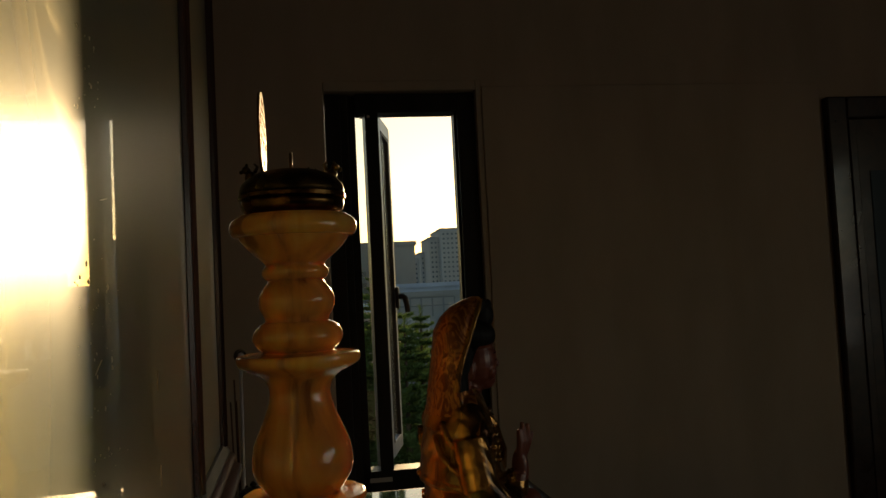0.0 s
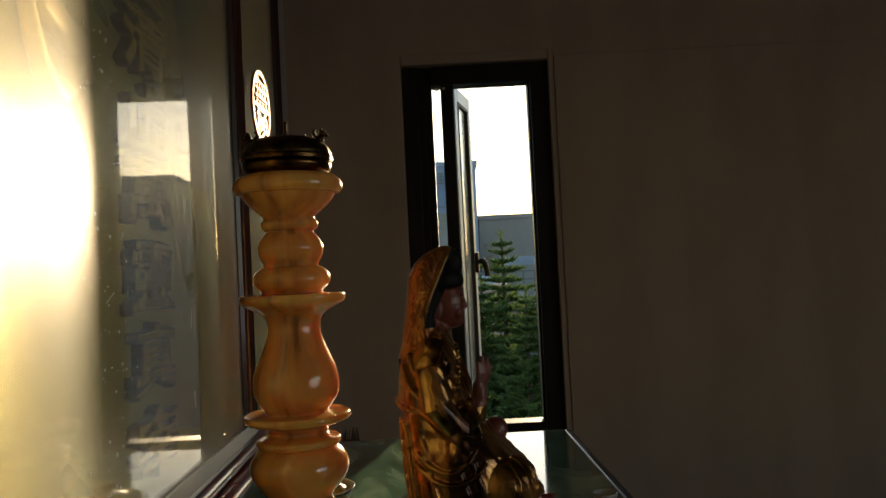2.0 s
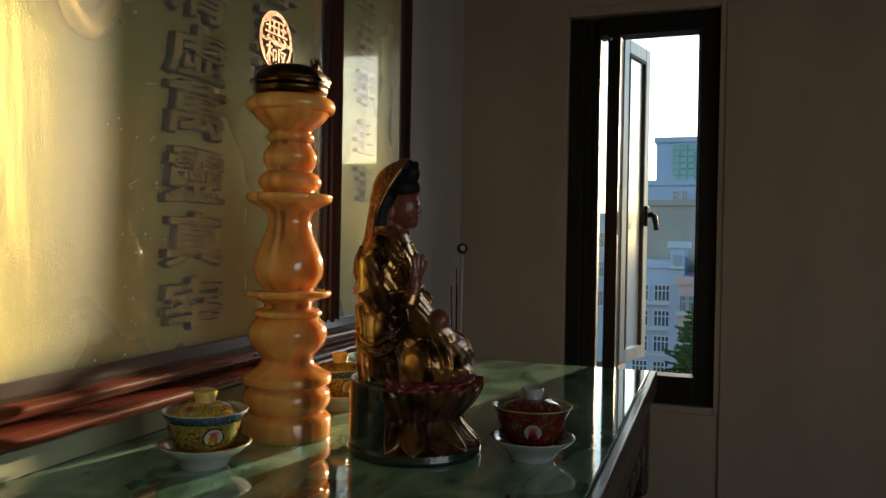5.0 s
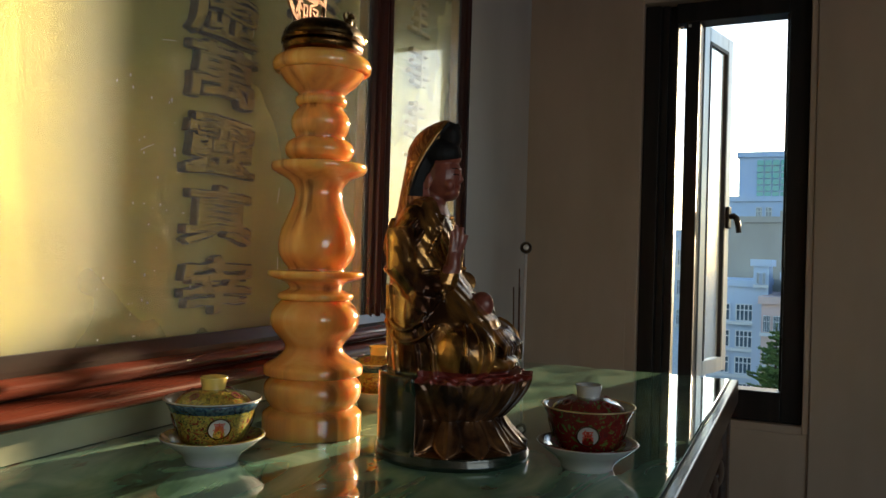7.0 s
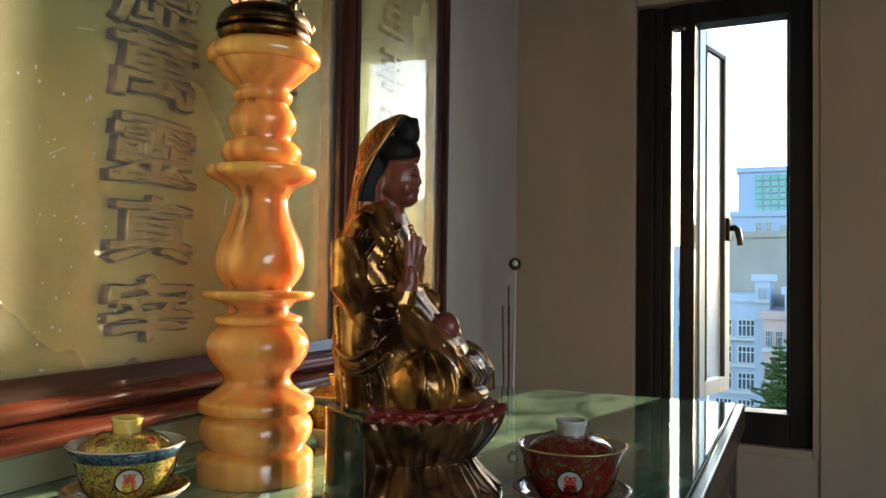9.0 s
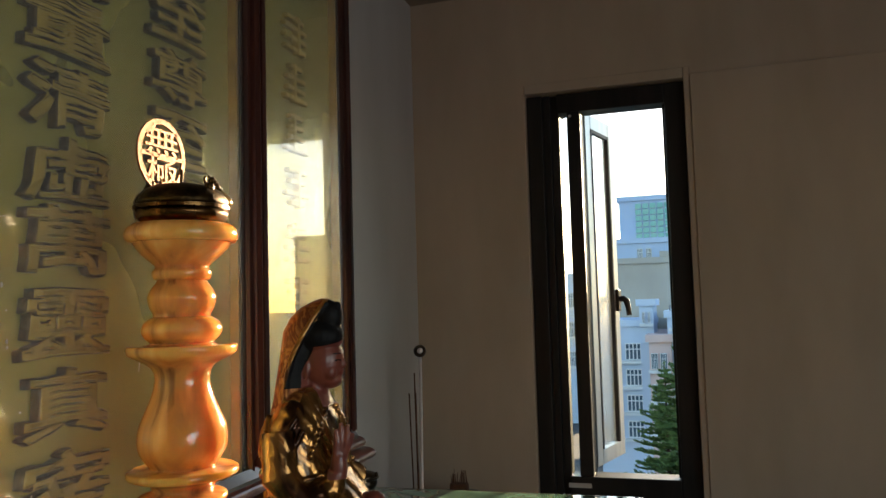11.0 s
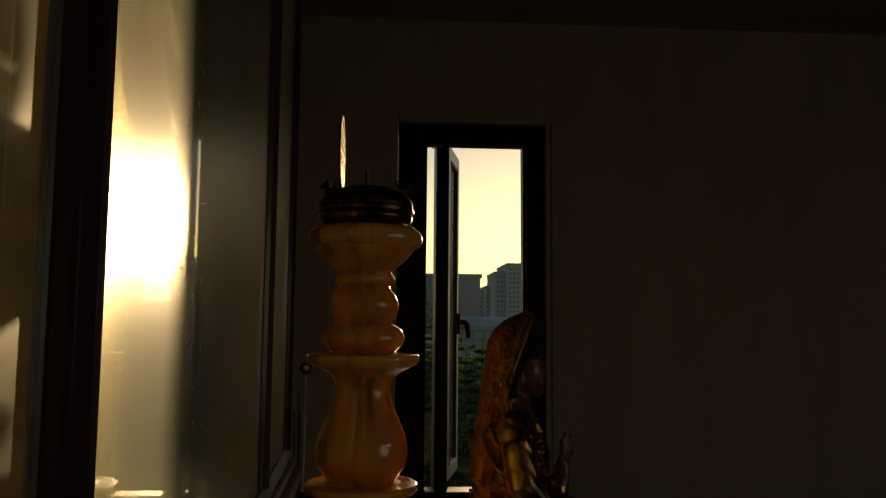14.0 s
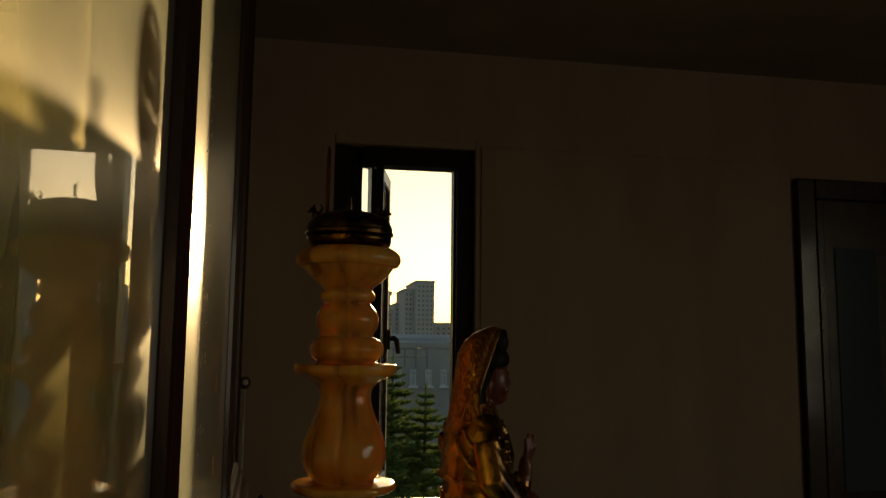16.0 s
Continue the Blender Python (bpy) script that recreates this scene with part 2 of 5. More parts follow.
def folds(m, scale=42.0, strength=0.5):
    """Carved drapery lines: wavering ridges laid over the fine relief."""
    nt = m.node_tree
    b = nt.nodes["Principled BSDF"]
    tc = nt.nodes.new("ShaderNodeTexCoord")
    wv = nt.nodes.new("ShaderNodeTexWave")
    wv.wave_type = "BANDS"
    wv.bands_direction = "DIAGONAL"
    wv.inputs["Scale"].default_value = scale
    wv.inputs["Distortion"].default_value = 7.0
    wv.inputs["Detail"].default_value = 2.0
    wv.inputs["Detail Scale"].default_value = 0.6
    nt.links.new(tc.outputs["Object"], wv.inputs["Vector"])
    bp = nt.nodes.new("ShaderNodeBump")
    bp.inputs["Strength"].default_value = strength
    bp.inputs["Distance"].default_value = 0.004
    nt.links.new(wv.outputs["Fac"], bp.inputs["Height"])
    old = b.inputs["Normal"].links[0].from_socket
    nt.links.new(old, bp.inputs["Normal"])
    nt.links.new(bp.outputs[0], b.inputs["Normal"])


folds(GILDING, 30.0, 0.22)
VEIL = grain(mat("red_gold_veil", rough=0.36, metal=0.6), (0.21, 0.062, 0.020), (0.46, 0.19, 0.050), (62, 62, 42), detail=2, low=0.44, high=0.58, distort=3.5, rough=(0.24, 0.4), bump=0.7)
SKIN = grain(mat("red_brown_lacquer", rough=0.36, Coat_Weight=0.25, Coat_Roughness=0.2), (0.17, 0.040, 0.026), (0.23, 0.062, 0.04), (40, 40, 40))
HAIR = mat("black_lacquer", (0.005, 0.004, 0.004), 0.6, Specular_IOR_Level=0.25)
LOTUS = grain(mat("dark_gilt_lotus", rough=0.35, metal=0.75, Coat_Weight=0.3, Coat_Roughness=0.15), (0.03, 0.013, 0.008), (0.26, 0.12, 0.045), (45, 45, 30), detail=7, low=0.38, high=0.66, rough=(0.25, 0.45), bump=0.3)
LOTUS_RED = grain(mat("red_lotus_rim", rough=0.35), (0.12, 0.014, 0.012), (0.22, 0.03, 0.02), (60, 60, 60))
BASE_GREEN = grain(mat("dark_green_lacquer", rough=0.25, Coat_Weight=0.5), (0.006, 0.012, 0.008), (0.012, 0.022, 0.014), (20, 20, 20))
STICK = grain(mat("incense_stick", rough=0.8), (0.07, 0.03, 0.015), (0.13, 0.06, 0.03), (80, 80, 20))
STEEL = grain(mat("brushed_steel", rough=0.35, metal=0.4), (0.68, 0.62, 0.58), (0.8, 0.74, 0.70), (60, 60, 10))
DUST = mat("pale_dust", (0.8, 0.77, 0.68), 0.5)
_dn = DUST.node_tree
_dt = _dn.nodes.new("ShaderNodeBsdfTranslucent")
_dt.inputs[0].default_value = (0.9, 0.87, 0.8, 1)
_dm = _dn.nodes.new("ShaderNodeMixShader")
_dm.inputs[0].default_value = 0.7
_dn.links.new(_dn.nodes["Principled BSDF"].outputs[0], _dm.inputs[1])
_dn.links.new(_dt.outputs[0], _dm.inputs[2])
_dn.links.new(_dm.outputs[0], _dn.nodes["Material Output"].inputs[0])
PAPER = mat("label_paper", (0.55, 0.5, 0.45), 0.6)

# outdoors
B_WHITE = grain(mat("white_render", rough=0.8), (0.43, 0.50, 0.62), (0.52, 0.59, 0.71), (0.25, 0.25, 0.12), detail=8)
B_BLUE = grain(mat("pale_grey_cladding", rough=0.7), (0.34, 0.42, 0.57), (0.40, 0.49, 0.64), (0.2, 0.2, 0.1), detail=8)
B_TAN = grain(mat("tan_concrete", rough=0.85), (0.33, 0.30, 0.26), (0.42, 0.39, 0.34), (0.3, 0.3, 0.12), detail=8)
B_GREY = grain(mat("grey_concrete", rough=0.85), (0.26, 0.27, 0.27), (0.34, 0.35, 0.35), (0.3, 0.3, 0.12), detail=8)
B_PINK = grain(mat("pink_tile", rough=0.7), (0.50, 0.36, 0.34), (0.58, 0.43, 0.40), (0.4, 0.4, 0.2), detail=8)
# far towers: concrete lightened, with the haze of distance put into its colour
B_FAR = grain(mat("hazed_tower_concrete", rough=0.85), (0.36, 0.37, 0.38), (0.43, 0.44, 0.45), (0.1, 0.1, 0.05), detail=6)
B_GREEN = mat("green_curtain_glass", (0.10, 0.33, 0.30), 0.15)
B_WIN = grain(mat("dark_window", rough=0.1), (0.05, 0.08, 0.11), (0.10, 0.14, 0.18), (0.6, 0.6, 0.6))
B_FRAME = mat("white_window_bar", (0.6, 0.62, 0.64), 0.6)
B_DARK = mat("dark_shade", (0.05, 0.05, 0.05), 0.9)
STEEL_DARK = mat("painted_rail", (0.16, 0.18, 0.2), 0.5)
ASPHALT = grain(mat("asphalt", rough=0.9), (0.045, 0.045, 0.048), (0.07, 0.07, 0.072), (0.4, 0.4, 0.4), detail=8)
LEAF = grain(mat("conifer_needles", rough=0.65, Subsurface_Weight=0.0), (0.06, 0.11, 0.028), (0.19, 0.27, 0.075), (1.2, 1.2, 1.2), detail=6)
_ln = LEAF.node_tree
_lt = _ln.nodes.new("ShaderNodeBsdfTranslucent")
_lm = _ln.nodes.new("ShaderNodeMixShader")
_lm.inputs[0].default_value = 0.35
_ln.links.new(_ln.nodes["Principled BSDF"].inputs["Base Color"].links[0].from_socket, _lt.inputs[0])
_ln.links.new(_ln.nodes["Principled BSDF"].outputs[0], _lm.inputs[1])
_ln.links.new(_lt.outputs[0], _lm.inputs[2])
_ln.links.new(_lm.outputs[0], _ln.nodes["Material Output"].inputs[0])
BARK = grain(mat("conifer_bark", rough=0.9), (0.06, 0.045, 0.03), (0.12, 0.09, 0.06), (8, 8, 2))

# ---- building helpers ----


def mesh_of(name, bm, *materials, smooth=False):
    me = bpy.data.meshes.new(name)
    bm.normal_update()
    bm.to_mesh(me)
    bm.free()
    for m in materials:
        me.materials.append(m)
    if smooth:
        me.shade_smooth()
    return me


def part(name, bm, material, parent, label="", smooth=False):
    """One mesh object under a thing or under a part."""
    mats = material if isinstance(material, (list, tuple)) else [material]
    ob = new(name, mesh_of(name, bm, *mats, smooth=smooth))
    ob.parent = parent
    if label:
        ob["label"] = label
    return ob


def thing(name, label, category, at=(0, 0, 0), group="", kind="", turn=0.0):
    ob = new(name)
    ob.empty_display_size = 0.05
    ob.matrix_world = pose(*at, 0, 0, turn)
    return tagged(ob, label, category, group, kind)


def box(lo, hi, bevel=0.0, segments=2, bm=None):
    fresh = bmesh.new()
    bmesh.ops.create_cube(fresh, size=1.0)
    for v in fresh.verts:
        v.co = Vector([lo[n] + (v.co[n] + 0.5) * (hi[n] - lo[n]) for n in range(3)])
    if bevel:
        bmesh.ops.bevel(fresh, geom=fresh.edges[:], offset=bevel, segments=segments, affect="EDGES", profile=0.5)
    if bm is None:
        return fresh
    return merge(bm, fresh)


def merge(bm, other):
    me = bpy.data.meshes.new("tmp")
    other.to_mesh(me)
    other.free()
    bm.from_mesh(me)
    bpy.data.meshes.remove(me)
    return bm


def lathe(profile, steps=64, at=(0, 0, 0), ring_shaped=False):
    """A solid of revolution about z from (radius, height) pairs; a ring-shaped profile closes on itself."""
    bm = bmesh.new()
    rings = []
    for r, z in profile:
        if r < 1e-6:
            rings.append([bm.verts.new((at[0], at[1], at[2] + z))])
        else:
            rings.append([bm.verts.new((at[0] + r * math.cos(2 * math.pi * k / steps), at[1] + r * math.sin(2 * math.pi * k / steps), at[2] + z)) for k in range(steps)])
    for a, b in zip(rings, rings[1:] + (rings[:1] if ring_shaped else [])):
        for k in range(steps):
            j = (k + 1) % steps
            if len(a) == 1 and len(b) > 1:
                bm.faces.new((a[0], b[j], b[k]))
            elif len(b) == 1 and len(a) > 1:
                bm.faces.new((a[k], a[j], b[0]))
            elif len(a) > 1:
                bm.faces.new((a[k], a[j], b[j], b[k]))
    for ring, flip in ((rings[0], True), (rings[-1], False)):
        if len(ring) > 2 and not ring_shaped:
            bm.faces.new(ring[::-1] if flip else ring)
    bmesh.ops.recalc_face_normals(bm, faces=bm.faces[:])
    return bm


def rounded(points, per=5):
    """Catmull-Rom through profile points, for a smooth turned outline."""
    p = [np.array(q, float) for q in points]
    p = [2 * p[0] - p[1]] + p + [2 * p[-1] - p[-2]]
    out = []
    for k in range(1, len(p) - 2):
        for s in range(per):
            t = s / per
            a, b, c, d = p[k - 1], p[k], p[k + 1], p[k + 2]
            q = 0.5 * (2 * b + (c - a) * t + (2 * a - 5 * b + 4 * c - d) * t * t + (3 * b - a - 3 * c + d) * t ** 3)
            out.append((max(float(q[0]), 0.0), float(q[1])))
    out.append(tuple(float(v) for v in p[-2]))
    return out


def prism(outline, axis, lo, hi):
    """A closed outline swept along one axis: 'y' takes (x, z) pairs, 'z' takes (x, y) pairs."""
    bm = bmesh.new()
    put = (lambda a, b, s: (a, s, b)) if axis == "y" else (lambda a, b, s: (a, b, s))
    ends = [[bm.verts.new(put(a, b, s)) for a, b in outline] for s in (lo, hi)]
    n = len(outline)
    for k in range(n):
        bm.faces.new((ends[0][k], ends[0][(k + 1) % n], ends[1][(k + 1) % n], ends[1][k]))
    bm.faces.new(ends[0][::-1])
    bm.faces.new(ends[1])
    bmesh.ops.recalc_face_normals(bm, faces=bm.faces[:])
    return bm


def ball(centre, radii, turn=None, bm=None, u=24, v=16):
    fresh = bmesh.new()
    bmesh.ops.create_uvsphere(fresh, u_segments=u, v_segments=v, radius=1.0)
    m = Matrix.Translation(centre) @ (turn or Matrix.Identity(4)) @ Matrix.Diagonal((*radii, 1))
    bmesh.ops.transform(fresh, matrix=m, verts=fresh.verts[:])
    return fresh if bm is None else merge(bm, fresh)


def tube(points, radii, steps=10, bm=None):
    """A tapering tube along points."""
    fresh = bmesh.new()
    pts = [Vector([float(q) for q in p]) for p in points]
    radii = [float(r) for r in radii] if isinstance(radii, (list, tuple)) else radii
    if not isinstance(radii, (list, tuple)):
        radii = [radii] * len(pts)
    rings = []
    side = None
    for k, p in enumerate(pts):
        way = (pts[min(k + 1, len(pts) - 1)] - pts[max(k - 1, 0)]).normalized()
        if side is None:
            side = way.orthogonal().normalized()
        side = (side - way * side.dot(way)).normalized()
        up = way.cross(side)
        rings.append([fresh.verts.new(p + radii[k] * (math.cos(2 * math.pi * j / steps) * side + math.sin(2 * math.pi * j / steps) * up)) for j in range(steps)])
    for a, b in zip(rings, rings[1:]):
        for j in range(steps):
            fresh.faces.new((a[j], a[(j + 1) % steps], b[(j + 1) % steps], b[j]))
    fresh.faces.new(rings[0][::-1])
    fresh.faces.new(rings[-1])
    return fresh if bm is None else merge(bm, fresh)


FACING = Matrix(((0, 0, 1, 0), (1, 0, 0, 0), (0, 1, 0, 0), (0, 0, 0, 1)))  # letters that face +x


def letter(body, width, height, depth, bold, bevel, m, thick=0.1):
    """A solid letter of the built-in font, fitted to a width and height and centred, as a bmesh placed by m."""
    c = bpy.data.curves.new("letter", "FONT")
    c.body = body
    c.extrude, c.offset, c.bevel_depth, c.bevel_resolution, c.resolution_u = thick, bold, bevel, 2, 3
    ob = bpy.data.objects.new("letter", c)
    scene.collection.objects.link(ob)
    me = bpy.data.meshes.new_from_object(ob.evaluated_get(bpy.context.evaluated_depsgraph_get()))
    bpy.data.objects.remove(ob)
    bpy.data.curves.remove(c)
    bm = bmesh.new()
    bm.from_mesh(me)
    bpy.data.meshes.remove(me)
    lo = [min(v.co[n] for v in bm.verts) for n in range(3)]
    hi = [max(v.co[n] for v in bm.verts) for n in range(3)]
    size = (width, height, depth)
    for v in bm.verts:
        v.co = Vector([((v.co[n] - lo[n]) / (hi[n] - lo[n]) - 0.5) * size[n] for n in range(3)])
    bmesh.ops.transform(bm, matrix=m, verts=bm.verts[:])
    return bm

# ---- the room ----
# the altar, its panel and the wall behind them stand two degrees off the window wall
SKEW = Matrix.Translation((0, 0.8, 0)) @ Matrix.Rotation(radians(2.0), 4, "Z") @ Matrix.Translation((0, -0.8, 0))
TABLE_Z = 1.027
X_WALL, Y_WALL, CEILING_Z = -0.180, 2.33, 2.325
X_EAST, Y_SOUTH = 3.2, -2.6


def wall_with_hole(name, x0, x1, y0, y1, z0, z1, hx0, hx1, hz0, hz1, material):
    bm = bmesh.new()
    for lo, hi in (((x0, y0, z0), (hx0, y1, z1)), ((hx1, y0, z0), (x1, y1, z1)), ((hx0, y0, z0), (hx1, y1, hz0)), ((hx0, y0, hz1), (hx1, y1, z1))):
        box(lo, hi, bm=bm)
    bmesh.ops.remove_doubles(bm, verts=bm.verts[:], dist=1e-5)
    return tagged(new(name, mesh_of(name, bm, material)), kind="structure")


tagged(wall_with_hole("wall_north", X_WALL - 0.3, X_EAST + 0.2, Y_WALL, Y_WALL + 0.16, 0, 2.6, 0.086, 0.585, 0.79, 2.03, WALL), "beige painted wall around the narrow window", "wall")
w = tagged(new("wall_west", mesh_of("wall_west", box((X_WALL - 0.2, Y_SOUTH - 0.1, 0), (X_WALL, Y_WALL + 0.1, 2.6)), WALL_L)), "pale grey painted wall behind the altar panel", "wall", kind="structure")
w.matrix_world = SKEW
w = tagged(wall_with_hole("wall_east", 0, Y_WALL - Y_SOUTH, 0, 0.2, 0, 2.6, 0.5, 2.9, 0.9, 2.1, WALL), "beige painted room wall with a wide window", "wall")
w.matrix_world = pose(X_EAST + 0.2, Y_SOUTH, 0, 0, 0, 90)
w = tagged(new("wall_south", mesh_of("wall_south", box((X_WALL - 0.3, Y_SOUTH - 0.2, 0), (X_EAST + 0.2, Y_SOUTH, 2.6)), WALL)), "beige painted room wall", "wall", kind="structure")
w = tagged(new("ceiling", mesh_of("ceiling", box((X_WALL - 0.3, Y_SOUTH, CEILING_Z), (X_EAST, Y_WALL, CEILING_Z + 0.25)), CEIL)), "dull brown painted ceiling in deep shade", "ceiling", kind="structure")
w = tagged(new("floor", mesh_of("floor", box((X_WALL - 0.4, Y_SOUTH - 0.2, -0.2), (X_EAST + 0.2, Y_WALL + 0.16, 0)), FLOOR)), "brown tiled floor of the shrine room", "floor", kind="structure")
w = tagged(new("wall_board", mesh_of("wall_board", box((0.588, Y_WALL - 0.009, 0), (1.69, Y_WALL, 2.012), 0.003), WALL)), "beige wall board with a thin top edge", "wall board", kind="structure")


def window_reveal():
    bm = bmesh.new()
    y0, y1 = Y_WALL - 0.004, Y_WALL + 0.155
    box((0.571, y0, 0.79), (0.589, y1, 2.034), 0.003, bm=bm)
    box((0.119, y0, 2.003), (0.571, y1, 2.034), 0.004, bm=bm)
    box((0.119, y0, 0.786), (0.571, y1, 0.809), 0.004, bm=bm)
    tagged(new("trim", mesh_of("trim", bm, WALL)), "beige plaster reveal round the window", "window reveal", kind="structure")
    tagged(new("jamb_lining", mesh_of("jamb_lining", box((0.082, Y_WALL + 0.001, 0.79), (0.119, y1, 2.034), 0.004), WALL)), "beige plaster strip beside the window frame", "window reveal", kind="structure")


window_reveal()


def window():
    top = thing("window_1", "dark bronze aluminium window with one casement open outwards", "window", kind="structure")
    y0, y1 = 2.350, 2.425
    fr = part("window_frame", box((0.12, y0, 0.81), (0.166, y1, 2.0), 0.003), ALU_DARK, top)
    part("track", box((0.166, y0 + 0.012, 0.81), (0.188, y1, 2.0), 0.002), ALU_DARK, fr)
    part("track", box((0.188, y0 + 0.024, 0.81), (0.210, y1, 2.0), 0.002), ALU_DARK, fr)
    part("window_frame", box((0.515, y0, 0.81), (0.57, y1, 2.0), 0.003), ALU_DARK, top)
    part("glazing_bead", box((0.508, y0 + 0.02, 0.895), (0.515, y1 - 0.01, 1.944), 0.001), ALU_DARK, top)
    part("window_head", box((0.21, y0, 1.944), (0.515, y1, 2.0), 0.003), ALU_DARK, top)
    part("window_sill", box((0.21, y0 - 0.004, 0.81), (0.515, y1, 0.893), 0.003), ALU_DARK, top)
    part("mullion", box((0.238, y0, 0.893), (0.277, y1, 1.944), 0.003), ALU_DARK, top)
    part("hinge_post", box((0.238, y1, 0.86), (0.252, y1 + 0.075, 1.98), 0.002), ALU_DARK, top)
    p = part("pane", box((0.208, y0 + 0.035, 0.89), (0.240, y0 + 0.039, 1.946)), GLASS, top, "narrow fixed glass pane")
    part("latch", box((0.222, y0 - 0.003, 1.925), (0.232, y0, 1.932)), PAPER, top, "small white latch")
    part("latch", box((0.244, y0 - 0.003, 1.928), (0.252, y0, 1.935)), PAPER, top, "small white latch")
    part("sticker", box((0.205, y0 - 0.0055, 0.862), (0.27, y0 - 0.0045, 0.875)), PAPER, top, "faded paper sticker")
    # the open casement, hinged beside the mullion
    length, z0, z1 = 0.246, 0.905, 1.957
    way = math.degrees(math.atan2(0.24, 0.054))
    sash = part("casement", bmesh.new(), ALU, top, "grey aluminium casement standing open")
    sash.matrix_local = pose(0.2575, 2.428, 0, 0, 0, way)
    d = 0.024
    rail = 0.045
    for lo, hi in (((0, -d, z0), (rail, 0, z1)), ((length - rail, -d, z0), (length, 0, z1)), ((rail, -d, z1 - rail), (length - rail, 0, z1)), ((rail, -d, z0), (length - rail, 0, z0 + rail))):
        part("casement_rail", box(lo, hi, 0.0025), ALU, sash)
    part("gasket", box((rail - 0.001, -d - 0.002, z0 + rail), (rail + 0.008, -d + 0.01, z1 - rail)), RUBBER, sash)
    part("gasket", box((length - rail - 0.010, -d - 0.002, z0 + rail), (length - rail + 0.001, -d + 0.01, z1 - rail)), RUBBER, sash)
    part("gasket", box((rail, -d - 0.002, z1 - rail - 0.01), (length - rail, -d + 0.01, z1 - rail + 0.001)), RUBBER, sash)
    p = part("pane", box((rail, -0.014, z0 + rail), (length - rail, -0.009, z1 - rail)), FROST, sash, "milky blue glass pane")
    p.visible_shadow = False
    h = part("window_handle", box((length - 0.040, -d - 0.012, 1.355), (length - 0.014, -d, 1.425), 0.004), ALU_DARK, sash, "dark lever handle")
    bm = tube([(length - 0.027, -d - 0.008, 1.393), (length - 0.027, -d - 0.024, 1.395), (length - 0.025, -d - 0.032, 1.388), (length - 0.022, -d - 0.036, 1.365), (length - 0.020, -d - 0.038, 1.342)], [0.009, 0.010, 0.0105, 0.009, 0.0085], 12)
    part("lever", bm, ALU_DARK, sash, smooth=True)


window()


def rear_window():
    top = thing("window_2", "wide dark aluminium window in three lights behind", "window", kind="structure")
    x0, x1 = X_EAST + 0.02, X_EAST + 0.07
    for y in (-2.1, -1.32, -0.54, 0.24):
        part("window_frame", box((x0, y, 0.96), (x1, y + 0.06, 2.04), 0.003), ALU_DARK, top)
    for z in (0.9, 2.04):
        part("window_rail", box((x0, -2.1, z), (x1, 0.3, z + 0.06), 0.003), ALU_DARK, top)


rear_window()


def door():
    top = thing("door_1", "dark wooden door in a dark frame, closed", "door", (1.70, Y_WALL, 0), kind="structure")
    part("door_frame", box((0, -0.03, 0), (0.07, -0.001, 1.96), 0.006), WOOD_D, top)
    part("door_frame", box((0.83, -0.03, 0), (0.90, -0.001, 1.96), 0.006), WOOD_D, top)
    part("door_head", box((0.07, -0.03, 1.89), (0.83, -0.001, 1.96), 0.006), WOOD_D, top)
    leaf = part("door_leaf", box((0.073, -0.018, 0.01), (0.827, -0.001, 1.887), 0.002), WOOD_D, top)
    part("door_stile", box((0.073, -0.026, 0.01), (0.10, -0.018, 1.887), 0.003), WOOD_D, leaf)
    part("glass_panel", box((0.14, -0.022, 0.9), (0.30, -0.018, 1.72), 0.001), B_WIN, leaf)


door()

# ---- altar table ----


